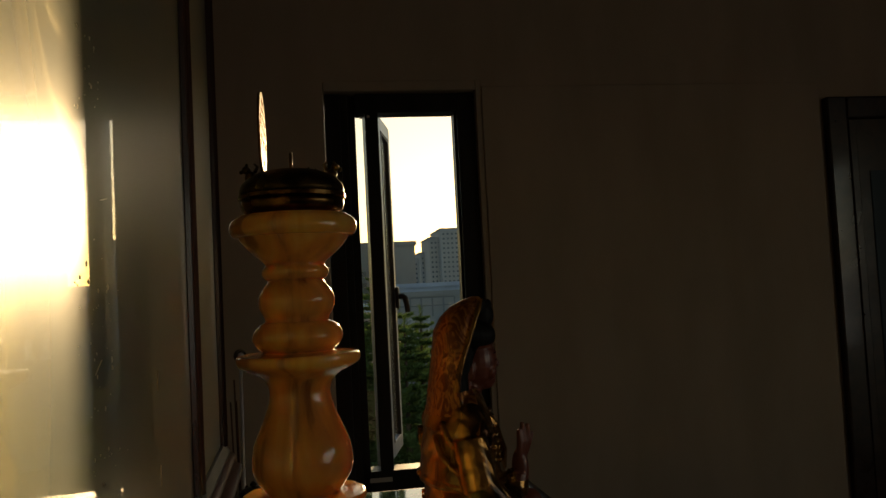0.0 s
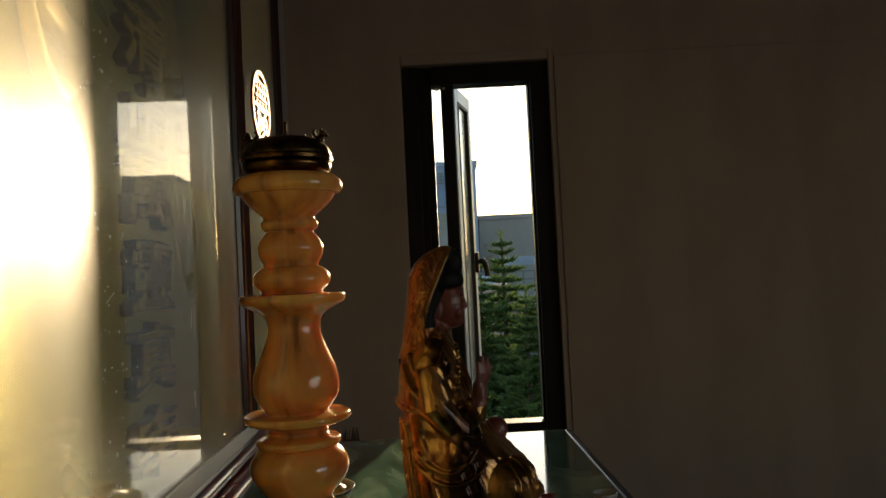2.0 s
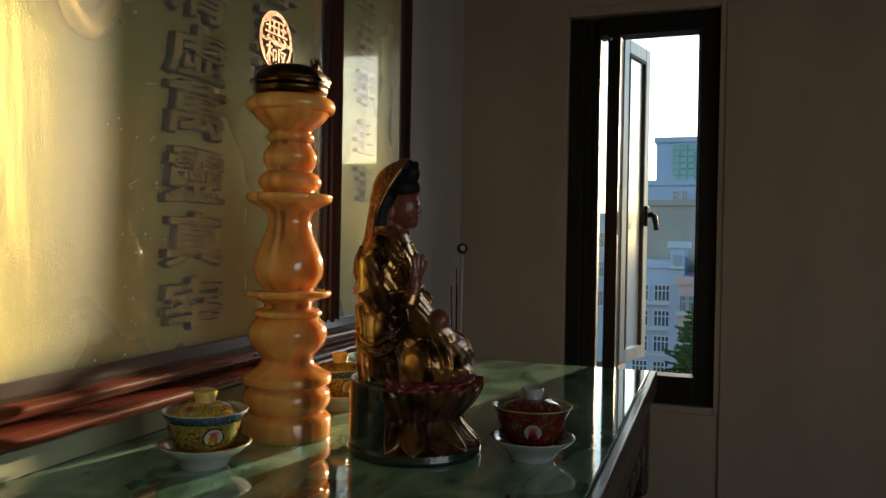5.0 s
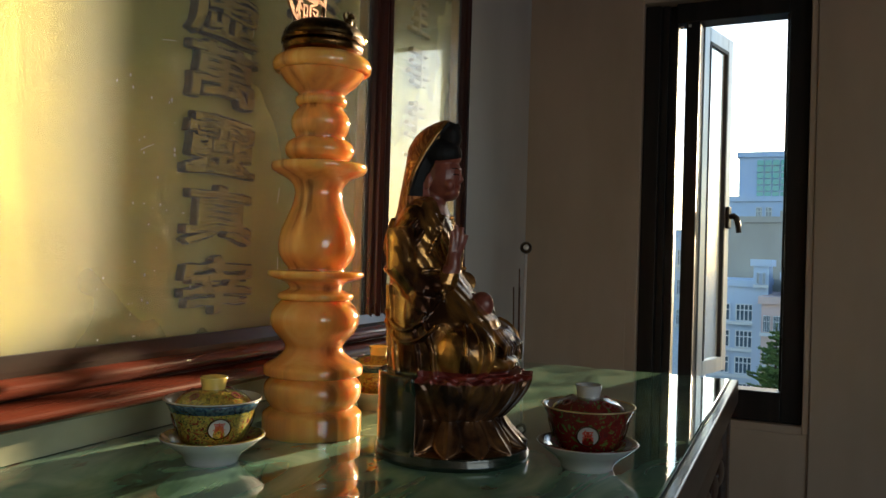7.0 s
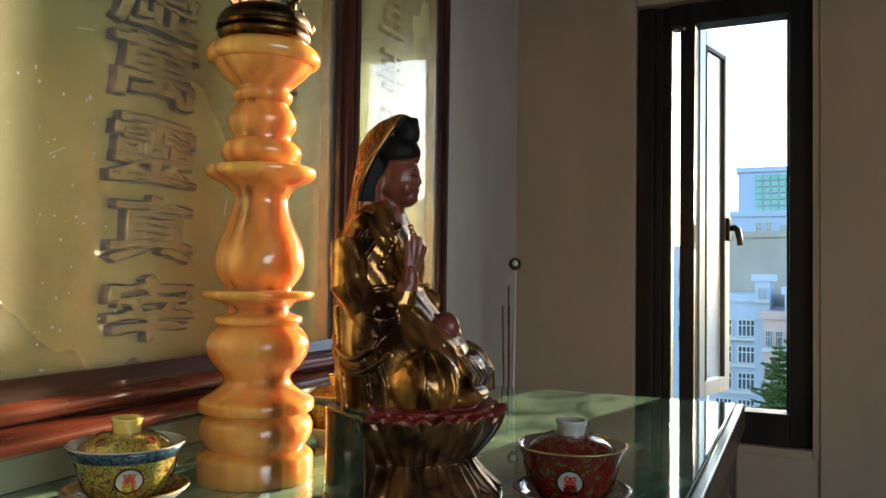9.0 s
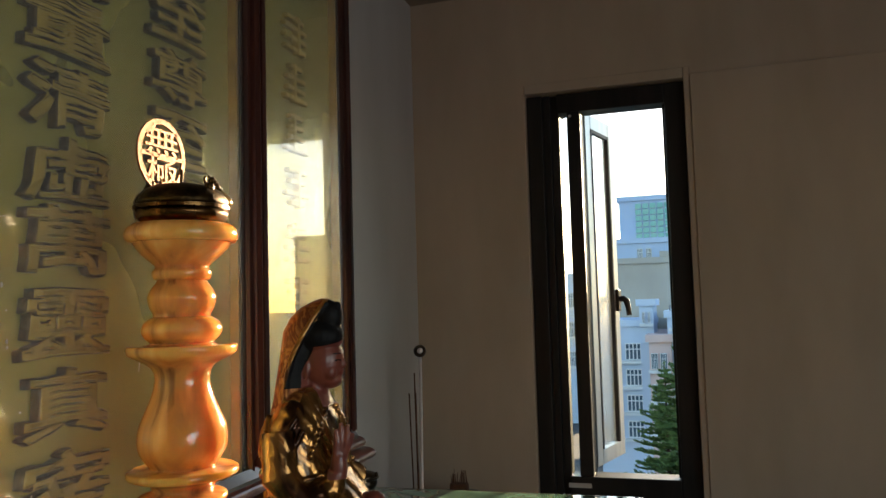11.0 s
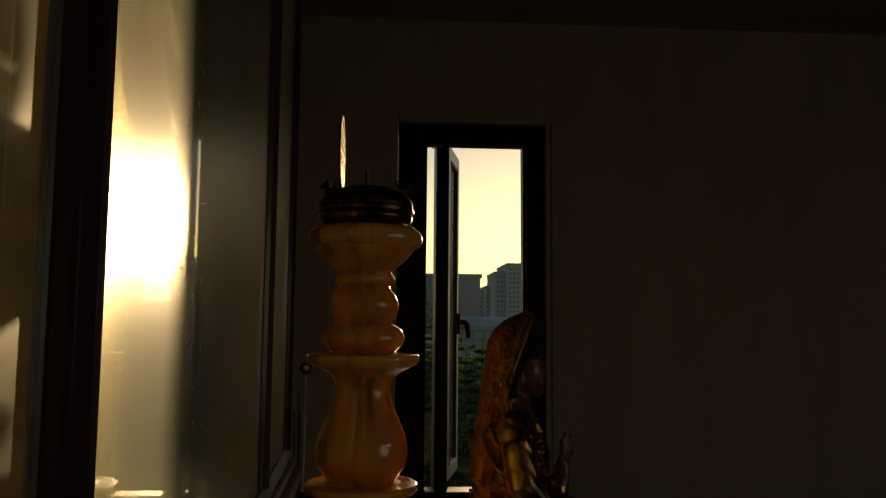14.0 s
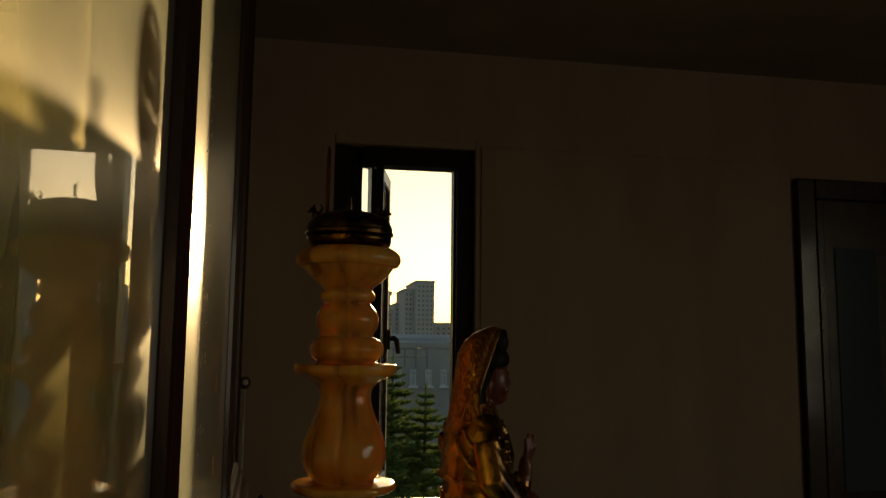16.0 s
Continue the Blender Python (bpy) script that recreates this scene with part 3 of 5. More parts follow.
def altar_table():
    y0, y1, x0, x1 = -1.0, 1.556, X_WALL + 0.002, 0.507
    t = thing("altar_table", "dark carved wooden altar table with a polished green marble top", "altar table", (0, 0, 0))
    t.matrix_world = SKEW
    part("marble_top", box((x0 + 0.01, y0 + 0.01, TABLE_Z - 0.018), (x1 - 0.016, y1 - 0.010, TABLE_Z), 0.002), JADE, t, "polished dark green veined marble slab")
    part("edge_rail", box((x1 - 0.016, y0, TABLE_Z - 0.045), (x1, y1, TABLE_Z - 0.0015), 0.004, 3), WOOD_D, t)
    part("edge_rail", box((x0, y1 - 0.010, TABLE_Z - 0.045), (x1 - 0.016, y1, TABLE_Z - 0.0015), 0.003, 3), WOOD_D, t)
    part("edge_rail", box((x0, y0, TABLE_Z - 0.045), (x1 - 0.016, y0 + 0.010, TABLE_Z - 0.0015), 0.003, 3), WOOD_D, t)
    part("table_bed", box((x0, y0 + 0.01, TABLE_Z - 0.045), (x1 - 0.016, y1 - 0.01, TABLE_Z - 0.018)), WOOD_D, t)
    prof = [(x1 - 0.06, 0.80), (x1 - 0.035, 0.80), (x1 - 0.025, 0.83), (x1 - 0.03, 0.87), (x1 - 0.018, 0.90), (x1 - 0.022, 0.94), (x1 - 0.010, 0.965), (x1 - 0.012, 0.982), (x1 - 0.06, 0.982)]
    part("apron", prism(prof, "y", y0 + 0.05, y1 - 0.05), WOOD_D, t, "dark moulded apron")
    part("apron", box((x0 + 0.05, y1 - 0.05, 0.82), (x1 - 0.05, y1 - 0.03, 0.982), 0.004), WOOD_D, t)
    for x in (x0 + 0.03, x1 - 0.07):
        for y in (y0 + 0.03, y1 - 0.09):
            leg = bmesh.new()
            box((x, y, 0.0), (x + 0.055, y + 0.055, 0.06), 0.008, bm=leg)
            box((x + 0.006, y + 0.006, 0.06), (x + 0.049, y + 0.049, 0.78), 0.008, bm=leg)
            box((x, y, 0.78), (x + 0.06, y + 0.06, 0.982), 0.01, bm=leg)
            part("leg", leg, WOOD_D, t)
    for k in range(14):
        y = y1 - 0.14 - 0.11 * k
        bm = ball((x1 - 0.02, y, 0.88), (0.008, 0.04, 0.022))
        part("carving", bm, WOOD_D, t, smooth=True)


altar_table()

# ---- gold panel with raised writing ----
PANEL_X = -0.099
GLASS_X = -0.078
PANEL_TOP = 2.20


def post_profile(y0, y1):
    """Outline of an upright moulding in plan, from the sheet out to its rounded ridge."""
    wd = y1 - y0
    f = [(0.0, -0.104), (0.0, -0.080), (0.10, -0.077), (0.14, -0.071), (0.20, -0.069), (0.26, -0.072), (0.29, -0.080), (0.35, -0.080), (0.39, -0.070), (0.5, -0.066), (0.61, -0.070), (0.65, -0.080), (0.71, -0.080), (0.74, -0.072), (0.80, -0.069), (0.86, -0.071), (0.90, -0.077), (1.0, -0.080), (1.0, -0.104)]
    return [(x, y0 + u * wd) for u, x in f]


def gold_panel():
    t = thing("inscribed_screen", "large gilt wall panel with raised writing behind glass, red frame", "wall panel", (0, 0, 0))
    t.matrix_world = SKEW
    y_end, y_start = 1.585, -0.62
    part("backing", box((X_WALL + 0.001, y_start, 1.10), (PANEL_X - 0.004, y_end - 0.002, PANEL_TOP)), WOOD_D, t)
    for y0, y1 in ((-0.55, 0.312), (0.375, 1.145), (1.217, 1.54)):
        part("gold_sheet", box((PANEL_X - 0.004, y0, 1.122), (PANEL_X, y1, PANEL_TOP)), GOLD, t, "matt brushed gilt metal sheet")
        p = part("cover_glass", box((GLASS_X - 0.004, y0 - 0.004, 1.126), (GLASS_X, y1 + 0.004, PANEL_TOP)), COVER, t, "clear slightly dusty cover glass")
        p.visible_shadow = False
    for y0, y1 in ((0.308, 0.380), (1.138, 1.223), (1.530, 1.585), (-0.62, -0.55)):
        part("post", prism(post_profile(y0, y1), "z", 1.136, PANEL_TOP), WOOD_P, t)
    for y in (1.1350, 0.3830, 1.2260, 1.5270, 0.3050):
        part("gilt_bead", box((PANEL_X, y - 0.0028, 1.137), (GLASS_X - 0.005, y + 0.0028, PANEL_TOP), 0.001), GILT_TRIM, t)
    board = [(-0.114, 1.122), (-0.114, 1.1345), (-0.0805, 1.1345), (-0.0765, 1.140), (-0.072, 1.140), (-0.064, 1.126), (-0.064, 1.118), (-0.114, 1.118)]
    part("inner_board", prism(board, "y", y_start, 1.566), WOOD_D, t, "dark sloping inner board")
    roll1 = [(-0.12, 1.0975), (-0.12, 1.122)] + [(-0.075 + 0.020 * math.sin(a), 1.1100 + 0.0120 * math.cos(a)) for a in np.linspace(0, math.pi, 16)]
    part("upper_moulding", prism(roll1, "y", y_start, 1.586), WOOD, t, smooth=False)
    part("moulding_groove", box((-0.12, y_start, 1.093), (-0.072, 1.584, 1.0975)), WOOD_D, t)
    roll2 = [(-0.12, 1.069), (-0.12, 1.0965)] + [(-0.070 + 0.027 * math.sin(a), 1.0825 + 0.0135 * math.cos(a)) for a in np.linspace(0, math.pi, 18)]
    part("lower_moulding", prism(roll2, "y", y_start, 1.612), WOOD, t)
    part("moulding_back", box((X_WALL + 0.001, y_start, 1.072), (-0.12, 1.60, 1.10)), WOOD_D, t)
    part("plinth", box((-0.118, y_start, TABLE_Z + 0.0005), (-0.100, 1.58, 1.0685), 0.001), PLINTH, t, "pale green stone strip below the mouldings")
    # raised writing: solid pieces standing on the sheet
    depth = 0.0152
    x = PANEL_X + depth / 2 - 0.001
    col1 = (("無", 1.815), ("量", 1.728), ("清", 1.641), ("虛", 1.554), ("萬", 1.475), ("靈", 1.382), ("真", 1.291), ("宰", 1.199))
    col2 = (("明", 1.980), ("上", 1.897), ("至", 1.810), ("尊", 1.722), ("至", 1.633), ("聖", 1.546))
    for col, y, wd in ((col1, 0.771, 0.140), (col2, 0.987, 0.134)):
        for body, z in col:
            bm = letter(body, wd, 0.075, depth, 0.0, 0.030, Matrix.Translation((x, y, z)) @ FACING, 0.022)
            bmesh.ops.subdivide_edges(bm, edges=[e for e in bm.edges if e.calc_length() > 0.012], cuts=2)
            bm.normal_update()
            for v in bm.verts:  # level strokes as broad as upright ones
                v.co.z += 0.0014 * v.normal.z / max(0.35, math.hypot(v.normal.y, v.normal.z))
            for v in bm.verts:  # the hand of the brush
                p = Vector((v.co.y, v.co.z, 0.3))
                v.co.y += 0.0036 * noise.noise(p * 40) + 0.06 * (v.co.z - z)
                v.co.z += 0.0036 * noise.noise(p * 40 + Vector((7, 3, 1))) - 0.05 * abs(v.co.y - y)
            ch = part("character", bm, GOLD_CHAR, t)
            # sides and slopes take the darkened gold in place of shade
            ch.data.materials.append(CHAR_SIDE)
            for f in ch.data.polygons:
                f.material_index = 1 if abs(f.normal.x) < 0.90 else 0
    # small raised marks on the side sheet that cannot be read
    rng = random.Random(5)
    for z in (1.905, 1.810, 1.715, 1.612, 1.510, 1.410):
        bm = bmesh.new()
        for k in range(4):
            zz = z - 0.030 + 0.020 * k + rng.uniform(-0.002, 0.002)
            hw = rng.uniform(0.024, 0.046)
            box((PANEL_X, 1.355 - hw, zz - 0.0045), (PANEL_X + 0.012, 1.355 + hw, zz + 0.0045), 0.002, bm=bm)
        yy = 1.355 + rng.uniform(-0.012, 0.012)
        box((PANEL_X, yy - 0.005, z - 0.037), (PANEL_X + 0.0135, yy + 0.005, z + 0.037), 0.002, bm=bm)
        part("raised_mark", bm, GOLD_CHAR, t)
    # one large brush-drawn sign, only its lower strokes come into view
    xb = PANEL_X + 0.012
    for pts, radii in (
        (((0.49, 1.66), (0.53, 1.615), (0.575, 1.598), (0.615, 1.583), (0.628, 1.562)), (0.010, 0.018, 0.016, 0.018, 0.008)),
        (((0.612, 1.68), (0.610, 1.62), (0.596, 1.565), (0.568, 1.540), (0.540, 1.548), (0.518, 1.585), (0.500, 1.640)), (0.015, 0.014, 0.014, 0.016, 0.013, 0.011, 0.009)),
        (((0.47, 1.79), (0.53, 1.80), (0.60, 1.785), (0.650, 1.76)), (0.012, 0.018, 0.016, 0.020)),
        (((0.612, 1.68), (0.60, 1.74), (0.57, 1.83), (0.555, 1.92)), (0.015, 0.016, 0.017, 0.012)),
    ):
        fine = rounded(pts, 6)
        rr = list(np.interp(np.linspace(0, 1, len(fine)), np.linspace(0, 1, len(radii)), radii))
        bm = tube([(xb, a, b) for a, b in fine], rr, 14)
        for v in bm.verts:
            v.co.x = PANEL_X + min(max(0.0, 0.007 + (v.co.x - xb) * 0.6), 0.0150)
        part("brush_stroke", bm, GOLD_CHAR, t, smooth=True)

    # flecks of dust and hairline scratches on the cover glass
    rng = random.Random(11)
    bm = bmesh.new()
    for cy, cz, spread, count in ((0.61, 1.20, 0.03, 24), (0.63, 1.40, 0.03, 30), (0.62, 1.58, 0.03, 20), (0.66, 1.30, 0.03, 18), (0.60, 1.155, 0.04, 14)):
        for _ in range(count):
            y, z, r = rng.gauss(cy, spread), max(1.145, rng.gauss(cz, spread)), 0.0005 + 0.0014 * rng.random() ** 3
            ball((GLASS_X + 0.0002, y, z), (r * 0.5, r, r * rng.uniform(0.6, 1.6)), bm=bm, u=6, v=4)
    for cy, cz, way in ((0.885, 1.325, 80), (0.888, 1.225, 95), (0.63, 1.36, 25), (0.66, 1.49, 10)):
        pts = [(GLASS_X + 0.0003, cy + u * math.cos(radians(way)) + 4 * u * u, cz + u * math.sin(radians(way))) for u in np.linspace(-0.011, 0.011, 6)]
        tube(pts, 0.0004, 5, bm=bm)
    tagged(part("dust", bm, DUST, t, "pale dust flecks and fine scratches"), kind="stuff")


gold_panel()

# ---- the onyx lamp ----
LAMP = (0.071, 0.764)


def onyx_lamp():
    t = thing("altar_lamp", "tall turned honey onyx lamp with brass bowl and gilt disc", "lamp", (*LAMP, TABLE_Z))
    s = 1 / 1540.0
    ys = (50, 87, 274, 474, 648, 780)
    zs = (1.494, 1.470, 1.346, 1.218, 1.1045, 1.0272)

    def row(y, hw):
        return (hw * s, float(np.interp(y, ys, zs)) - TABLE_Z)

    groups = [
        [(780, 90), (776, 92), (742, 92), (734, 89), (728, 82), (724, 77)],
        [(724, 77), (716, 82), (704, 88), (690, 90.5), (676, 88), (666, 80), (661, 76)],
        [(661, 76), (659, 88), (655, 91.5), (645, 92), (640, 90), (635, 82), (628, 70), (618, 58), (608, 53), (598, 57), (586, 68), (570, 79), (555, 82.5), (542, 80), (531, 73), (524, 66), (521, 62)],
        [(521, 62), (518, 69), (513, 71), (508, 69), (505, 62), (500, 50), (495, 50), (489, 56), (484, 68), (479, 84), (474, 89), (468, 88.5), (466, 86)],
        [(466, 86), (465, 70), (463, 53), (455, 58), (442, 67), (428, 71.5), (410, 71.5), (392, 68), (370, 59), (348, 50), (330, 45), (316, 44), (304, 48), (294, 58), (286, 74), (279, 86), (272, 89), (266, 88.5), (264, 86)],
        [(264, 86), (263, 70), (261, 52), (257, 54), (252, 60), (243, 64.5), (236, 64.5), (228, 61), (221, 53), (218, 46)],
        [(218, 46), (212, 47), (204, 52), (192, 55), (184, 54.5), (174, 50), (164, 42), (160, 40)],
        [(160, 40), (157, 45), (151, 48), (145, 47.5), (141, 44), (137, 43), (132, 48), (124, 58), (114, 69), (105, 76), (99, 79)],
        [(99, 79), (98, 86), (93, 90.5), (86, 92), (79, 90.5), (74, 87), (70, 81), (67, 70), (66, 0)],
    ]
    prof = []
    for g in groups:
        p = rounded([row(*q) for q in g], 3)
        prof += p if not prof else p[1:]
    col = part("column", lathe(prof, 72), ONYX, t, "polished honey onyx turned in rings", smooth=True)
    e = col.modifiers.new("edges", "EDGE_SPLIT")
    e.split_angle = radians(50)
    top = 1.484 - TABLE_Z
    base = [(0.0, top), (0.042, top), (0.047, top + 0.003), (0.0485, top + 0.008), (0.0485, top + 0.013)]
    part("bowl", lathe(base, 56), BRASS_BROWN, t, "browned brass oil bowl", smooth=True)
    part("band", lathe([(0.047, top + 0.013), (0.0505, top + 0.014), (0.0505, top + 0.0175), (0.047, top + 0.0185)], 56), BRASS_BROWN, t)
    dome = [(0.0485, top + 0.0185), (0.0492, top + 0.022), (0.047, top + 0.028), (0.041, top + 0.034), (0.032, top + 0.0385), (0.022, top + 0.041), (0.012, top + 0.042), (0.0, top + 0.042)]
    part("lid", lathe(rounded(dome, 3), 56), BRASS_DARK, t, "soot-darkened brass lid", smooth=True)
    part("wick_pin", lathe([(0, top + 0.040), (0.0018, top + 0.040), (0.0018, top + 0.059), (0, top + 0.0595)], 12), BRASS_DARK, t, smooth=True)
    # three little cast beasts round the lid
    for a, m in ((62, BRASS_DARK), (182, BRASS_DARK), (-6, BRASS_DARK)):
        r = 0.038
        c, n = r * math.cos(radians(a)), r * math.sin(radians(a))
        bm = ball((c, n, top + 0.036), (0.0055, 0.0055, 0.006), u=12, v=8)
        ball((c * 1.1, n * 1.1, top + 0.043), (0.0042, 0.0042, 0.004), bm=bm, u=12, v=8)
        ball((c * 1.22, n * 1.22, top + 0.041), (0.002, 0.002, 0.002), bm=bm, u=8, v=6)
        tube([(c * 0.9, n * 0.9, top + 0.040), (c * 0.82, n * 0.82, top + 0.046), (c * 0.9, n * 0.9, top + 0.049)], [0.002, 0.0016, 0.001], 8, bm=bm)
        ball((c * 1.08 - n * 0.1, n * 1.08 + c * 0.1, top + 0.047), (0.0014, 0.0014, 0.0018), bm=bm, u=8, v=6)
        ball((c * 1.08 + n * 0.1, n * 1.08 - c * 0.1, top + 0.047), (0.0014, 0.0014, 0.0018), bm=bm, u=8, v=6)
        part("beast", bm, m, t, smooth=True)
    # brighter brass bulge put in for the sunlit right side of the lid
    part("sunlit_patch", ball((0.026, 0.030, top + 0.024), (0.016, 0.013, 0.011)), BRASS, t, "brighter brass piece standing for the sunlit side of the lid", smooth=True)
    # pierced disc standing on the lid, facing the room
    R, dx, dz = 0.0405, 0.045 - LAMP[0], 1.5605 - TABLE_Z
    ring = bmesh.new()
    n = 64
    loops = []
    for r, xx in ((R, 0.0012), (R - 0.0062, 0.0012), (R - 0.0062, -0.0012), (R, -0.0012)):
        loops.append([ring.verts.new((dx + xx, r * math.cos(2 * math.pi * k / n), dz + r * math.sin(2 * math.pi * k / n))) for k in range(n)])
    for a, b in zip(loops, loops[1:] + loops[:1]):
        for k in range(n):
            ring.faces.new((a[k], a[(k + 1) % n], b[(k + 1) % n], b[k]))
    bmesh.ops.recalc_face_normals(ring, faces=ring.faces[:])
    disc = part("disc", ring, DISC, t, "pierced gilt disc with two raised characters")
    part("character", letter("無", 0.058, 0.034, 0.0024, 0.006, 0.0, Matrix.Translation((dx, 0.0, dz + 0.0155)) @ FACING), DISC, disc)
    part("character", letter("極", 0.052, 0.037, 0.0024, 0.006, 0.0, Matrix.Translation((dx, 0.0, dz - 0.019)) @ FACING), DISC, disc)
    part("cross_bar", box((dx - 0.0012, -0.036, dz - 0.003), (dx + 0.0012, 0.036, dz + 0.0015)), DISC, disc)
    part("disc_foot", box((dx - 0.003, -0.012, 1.519 - TABLE_Z), (dx + 0.003, 0.012, 1.5235 - TABLE_Z), 0.001), BRASS_DARK, t)


onyx_lamp()

# ---- lidded teacups ----


def teacup(name, label, at, body, knob_mat, sign, turn, sign_mat=INK_RED):
    t = thing(name, label, "teacup", (*at, TABLE_Z), group="lidded teacups on the altar", turn=turn)
    sau = [(0.0, 0.003), (0.022, 0.003), (0.023, 0.0), (0.027, 0.0), (0.029, 0.006), (0.036, 0.013), (0.046, 0.020), (0.053, 0.0265), (0.0535, 0.0275), (0.052, 0.0275), (0.044, 0.0215), (0.034, 0.016), (0.026, 0.0135), (0.0, 0.013)]
    s = part("saucer", lathe(rounded(sau, 2), 56), CHINA, t, "white porcelain saucer", smooth=True)
    part("saucer_glaze", lathe([(0.030, 0.0152), (0.044, 0.0222), (0.0525, 0.0280), (0.0505, 0.0282), (0.043, 0.0232), (0.030, 0.0166)], 56, ring_shaped=True), body, s, smooth=True)
    cup = [(0.0, 0.015), (0.021, 0.015), (0.0225, 0.013), (0.024, 0.0135), (0.0255, 0.018), (0.031, 0.023), (0.0360, 0.032), (0.0395, 0.044), (0.0430, 0.055), (0.0480, 0.0640), (0.0490, 0.0655), (0.0478, 0.0655), (0.0420, 0.057), (0.037, 0.044), (0.033, 0.030), (0.024, 0.022), (0.0, 0.020)]
    b = part("bowl", lathe(rounded(cup, 3), 64), body, t, "painted porcelain bowl", smooth=True)
    part("inside_glaze", lathe([(0.0477, 0.0653), (0.0422, 0.0585), (0.0373, 0.046), (0.0335, 0.031), (0.0328, 0.031), (0.0366, 0.046), (0.0415, 0.0585), (0.0472, 0.0653)], 64, ring_shaped=True), CHINA, b, "plain white glaze", smooth=True)
    part("rim", lathe([(0.0474, 0.0648), (0.0496, 0.0653), (0.0494, 0.0664), (0.0474, 0.0662)], 64, ring_shaped=True), GILT_RIM if body is CUP_RED else CHINA, b, "pale rim", smooth=True)
    if body is CUP_YELLOW:
        part("blue_band", lathe([(0.0432, 0.0548), (0.0466, 0.0610), (0.0492, 0.0646), (0.0478, 0.0642), (0.0455, 0.0605), (0.0425, 0.0550)], 64, ring_shaped=True), BLUE_BAND, b, "blue patterned band", smooth=True)
    lid = [(0.0395, 0.0570), (0.0402, 0.0585), (0.0385, 0.0625), (0.031, 0.0690), (0.021, 0.0732), (0.014, 0.0748), (0.0, 0.0748)]
    l = part("lid", lathe(rounded(lid, 3), 56), body, t, "domed porcelain lid", smooth=True)
    kn = [(0.0118, 0.0738), (0.0118, 0.0765), (0.0135, 0.0835), (0.0142, 0.0868), (0.0126, 0.0870), (0.0112, 0.0815), (0.0, 0.0805)]
    part("knob", lathe(rounded(kn, 2), 40), knob_mat, l, "hollow ring-shaped knob", smooth=True)
    for a in (0, 95, 185, 270):
        if a == 0 and not sign:
            continue
        m = pose(0, 0, 0, 0, 0, a)
        med = lathe([(0, 0), (0.0108, 0), (0.0112, 0.0006), (0.0108, 0.0012), (0, 0.0012)], 32)
        bmesh.ops.transform(med, matrix=m @ Matrix.Translation((0.0372, 0, 0.041)) @ pose(0, 0, 0, 0, 108, 0), verts=med.verts[:])
        part("medallion", med, CHINA, b, "round white medallion", smooth=False)
        ring = lathe([(0.0104, 0.0004), (0.0118, 0.0004), (0.0118, 0.0017), (0.0104, 0.0017)], 32, ring_shaped=True)
        bmesh.ops.transform(ring, matrix=m @ Matrix.Translation((0.0372, 0, 0.041)) @ pose(0, 0, 0, 0, 108, 0), verts=ring.verts[:])
        part("medallion_edge", ring, BRASS_DARK, b, "dark painted outline")
        if sign:
            part("character", letter(sign, 0.0120, 0.0125, 0.0008, 0.012, 0.0, m @ Matrix.Translation((0.0385, 0, 0.0415)) @ pose(0, 0, 0, 0, 18, 0) @ FACING), sign_mat, b, "painted character")
        ml = lathe([(0.0034, 0), (0.0050, 0), (0.0050, 0.0009), (0.0034, 0.0010)], 24, ring_shaped=True)
        bmesh.ops.transform(ml, matrix=m @ pose(0, 0, 0, 0, 0, 40) @ Matrix.Translation((0.0285, 0, 0.0702)) @ pose(0, 0, 0, 0, 32, 0), verts=ml.verts[:])
        part("medallion", ml, LOTUS_RED, l)
    return t


teacup("teacup", "yellow floral porcelain teacup with lid, marked with a red character", (0.062, 0.600), CUP_YELLOW, CHINA_Y, "喜", -39)
teacup("teacup", "dark red floral porcelain teacup with lid on a saucer", (0.406, 0.787), CUP_RED, CHINA, "無", -74)
teacup("teacup", "yellow floral porcelain teacup standing behind the lamp", (0.056, 0.945), CUP_YELLOW, CHINA_Y, "福", -42)

# ---- seated statue on a lotus throne: one mesh ----


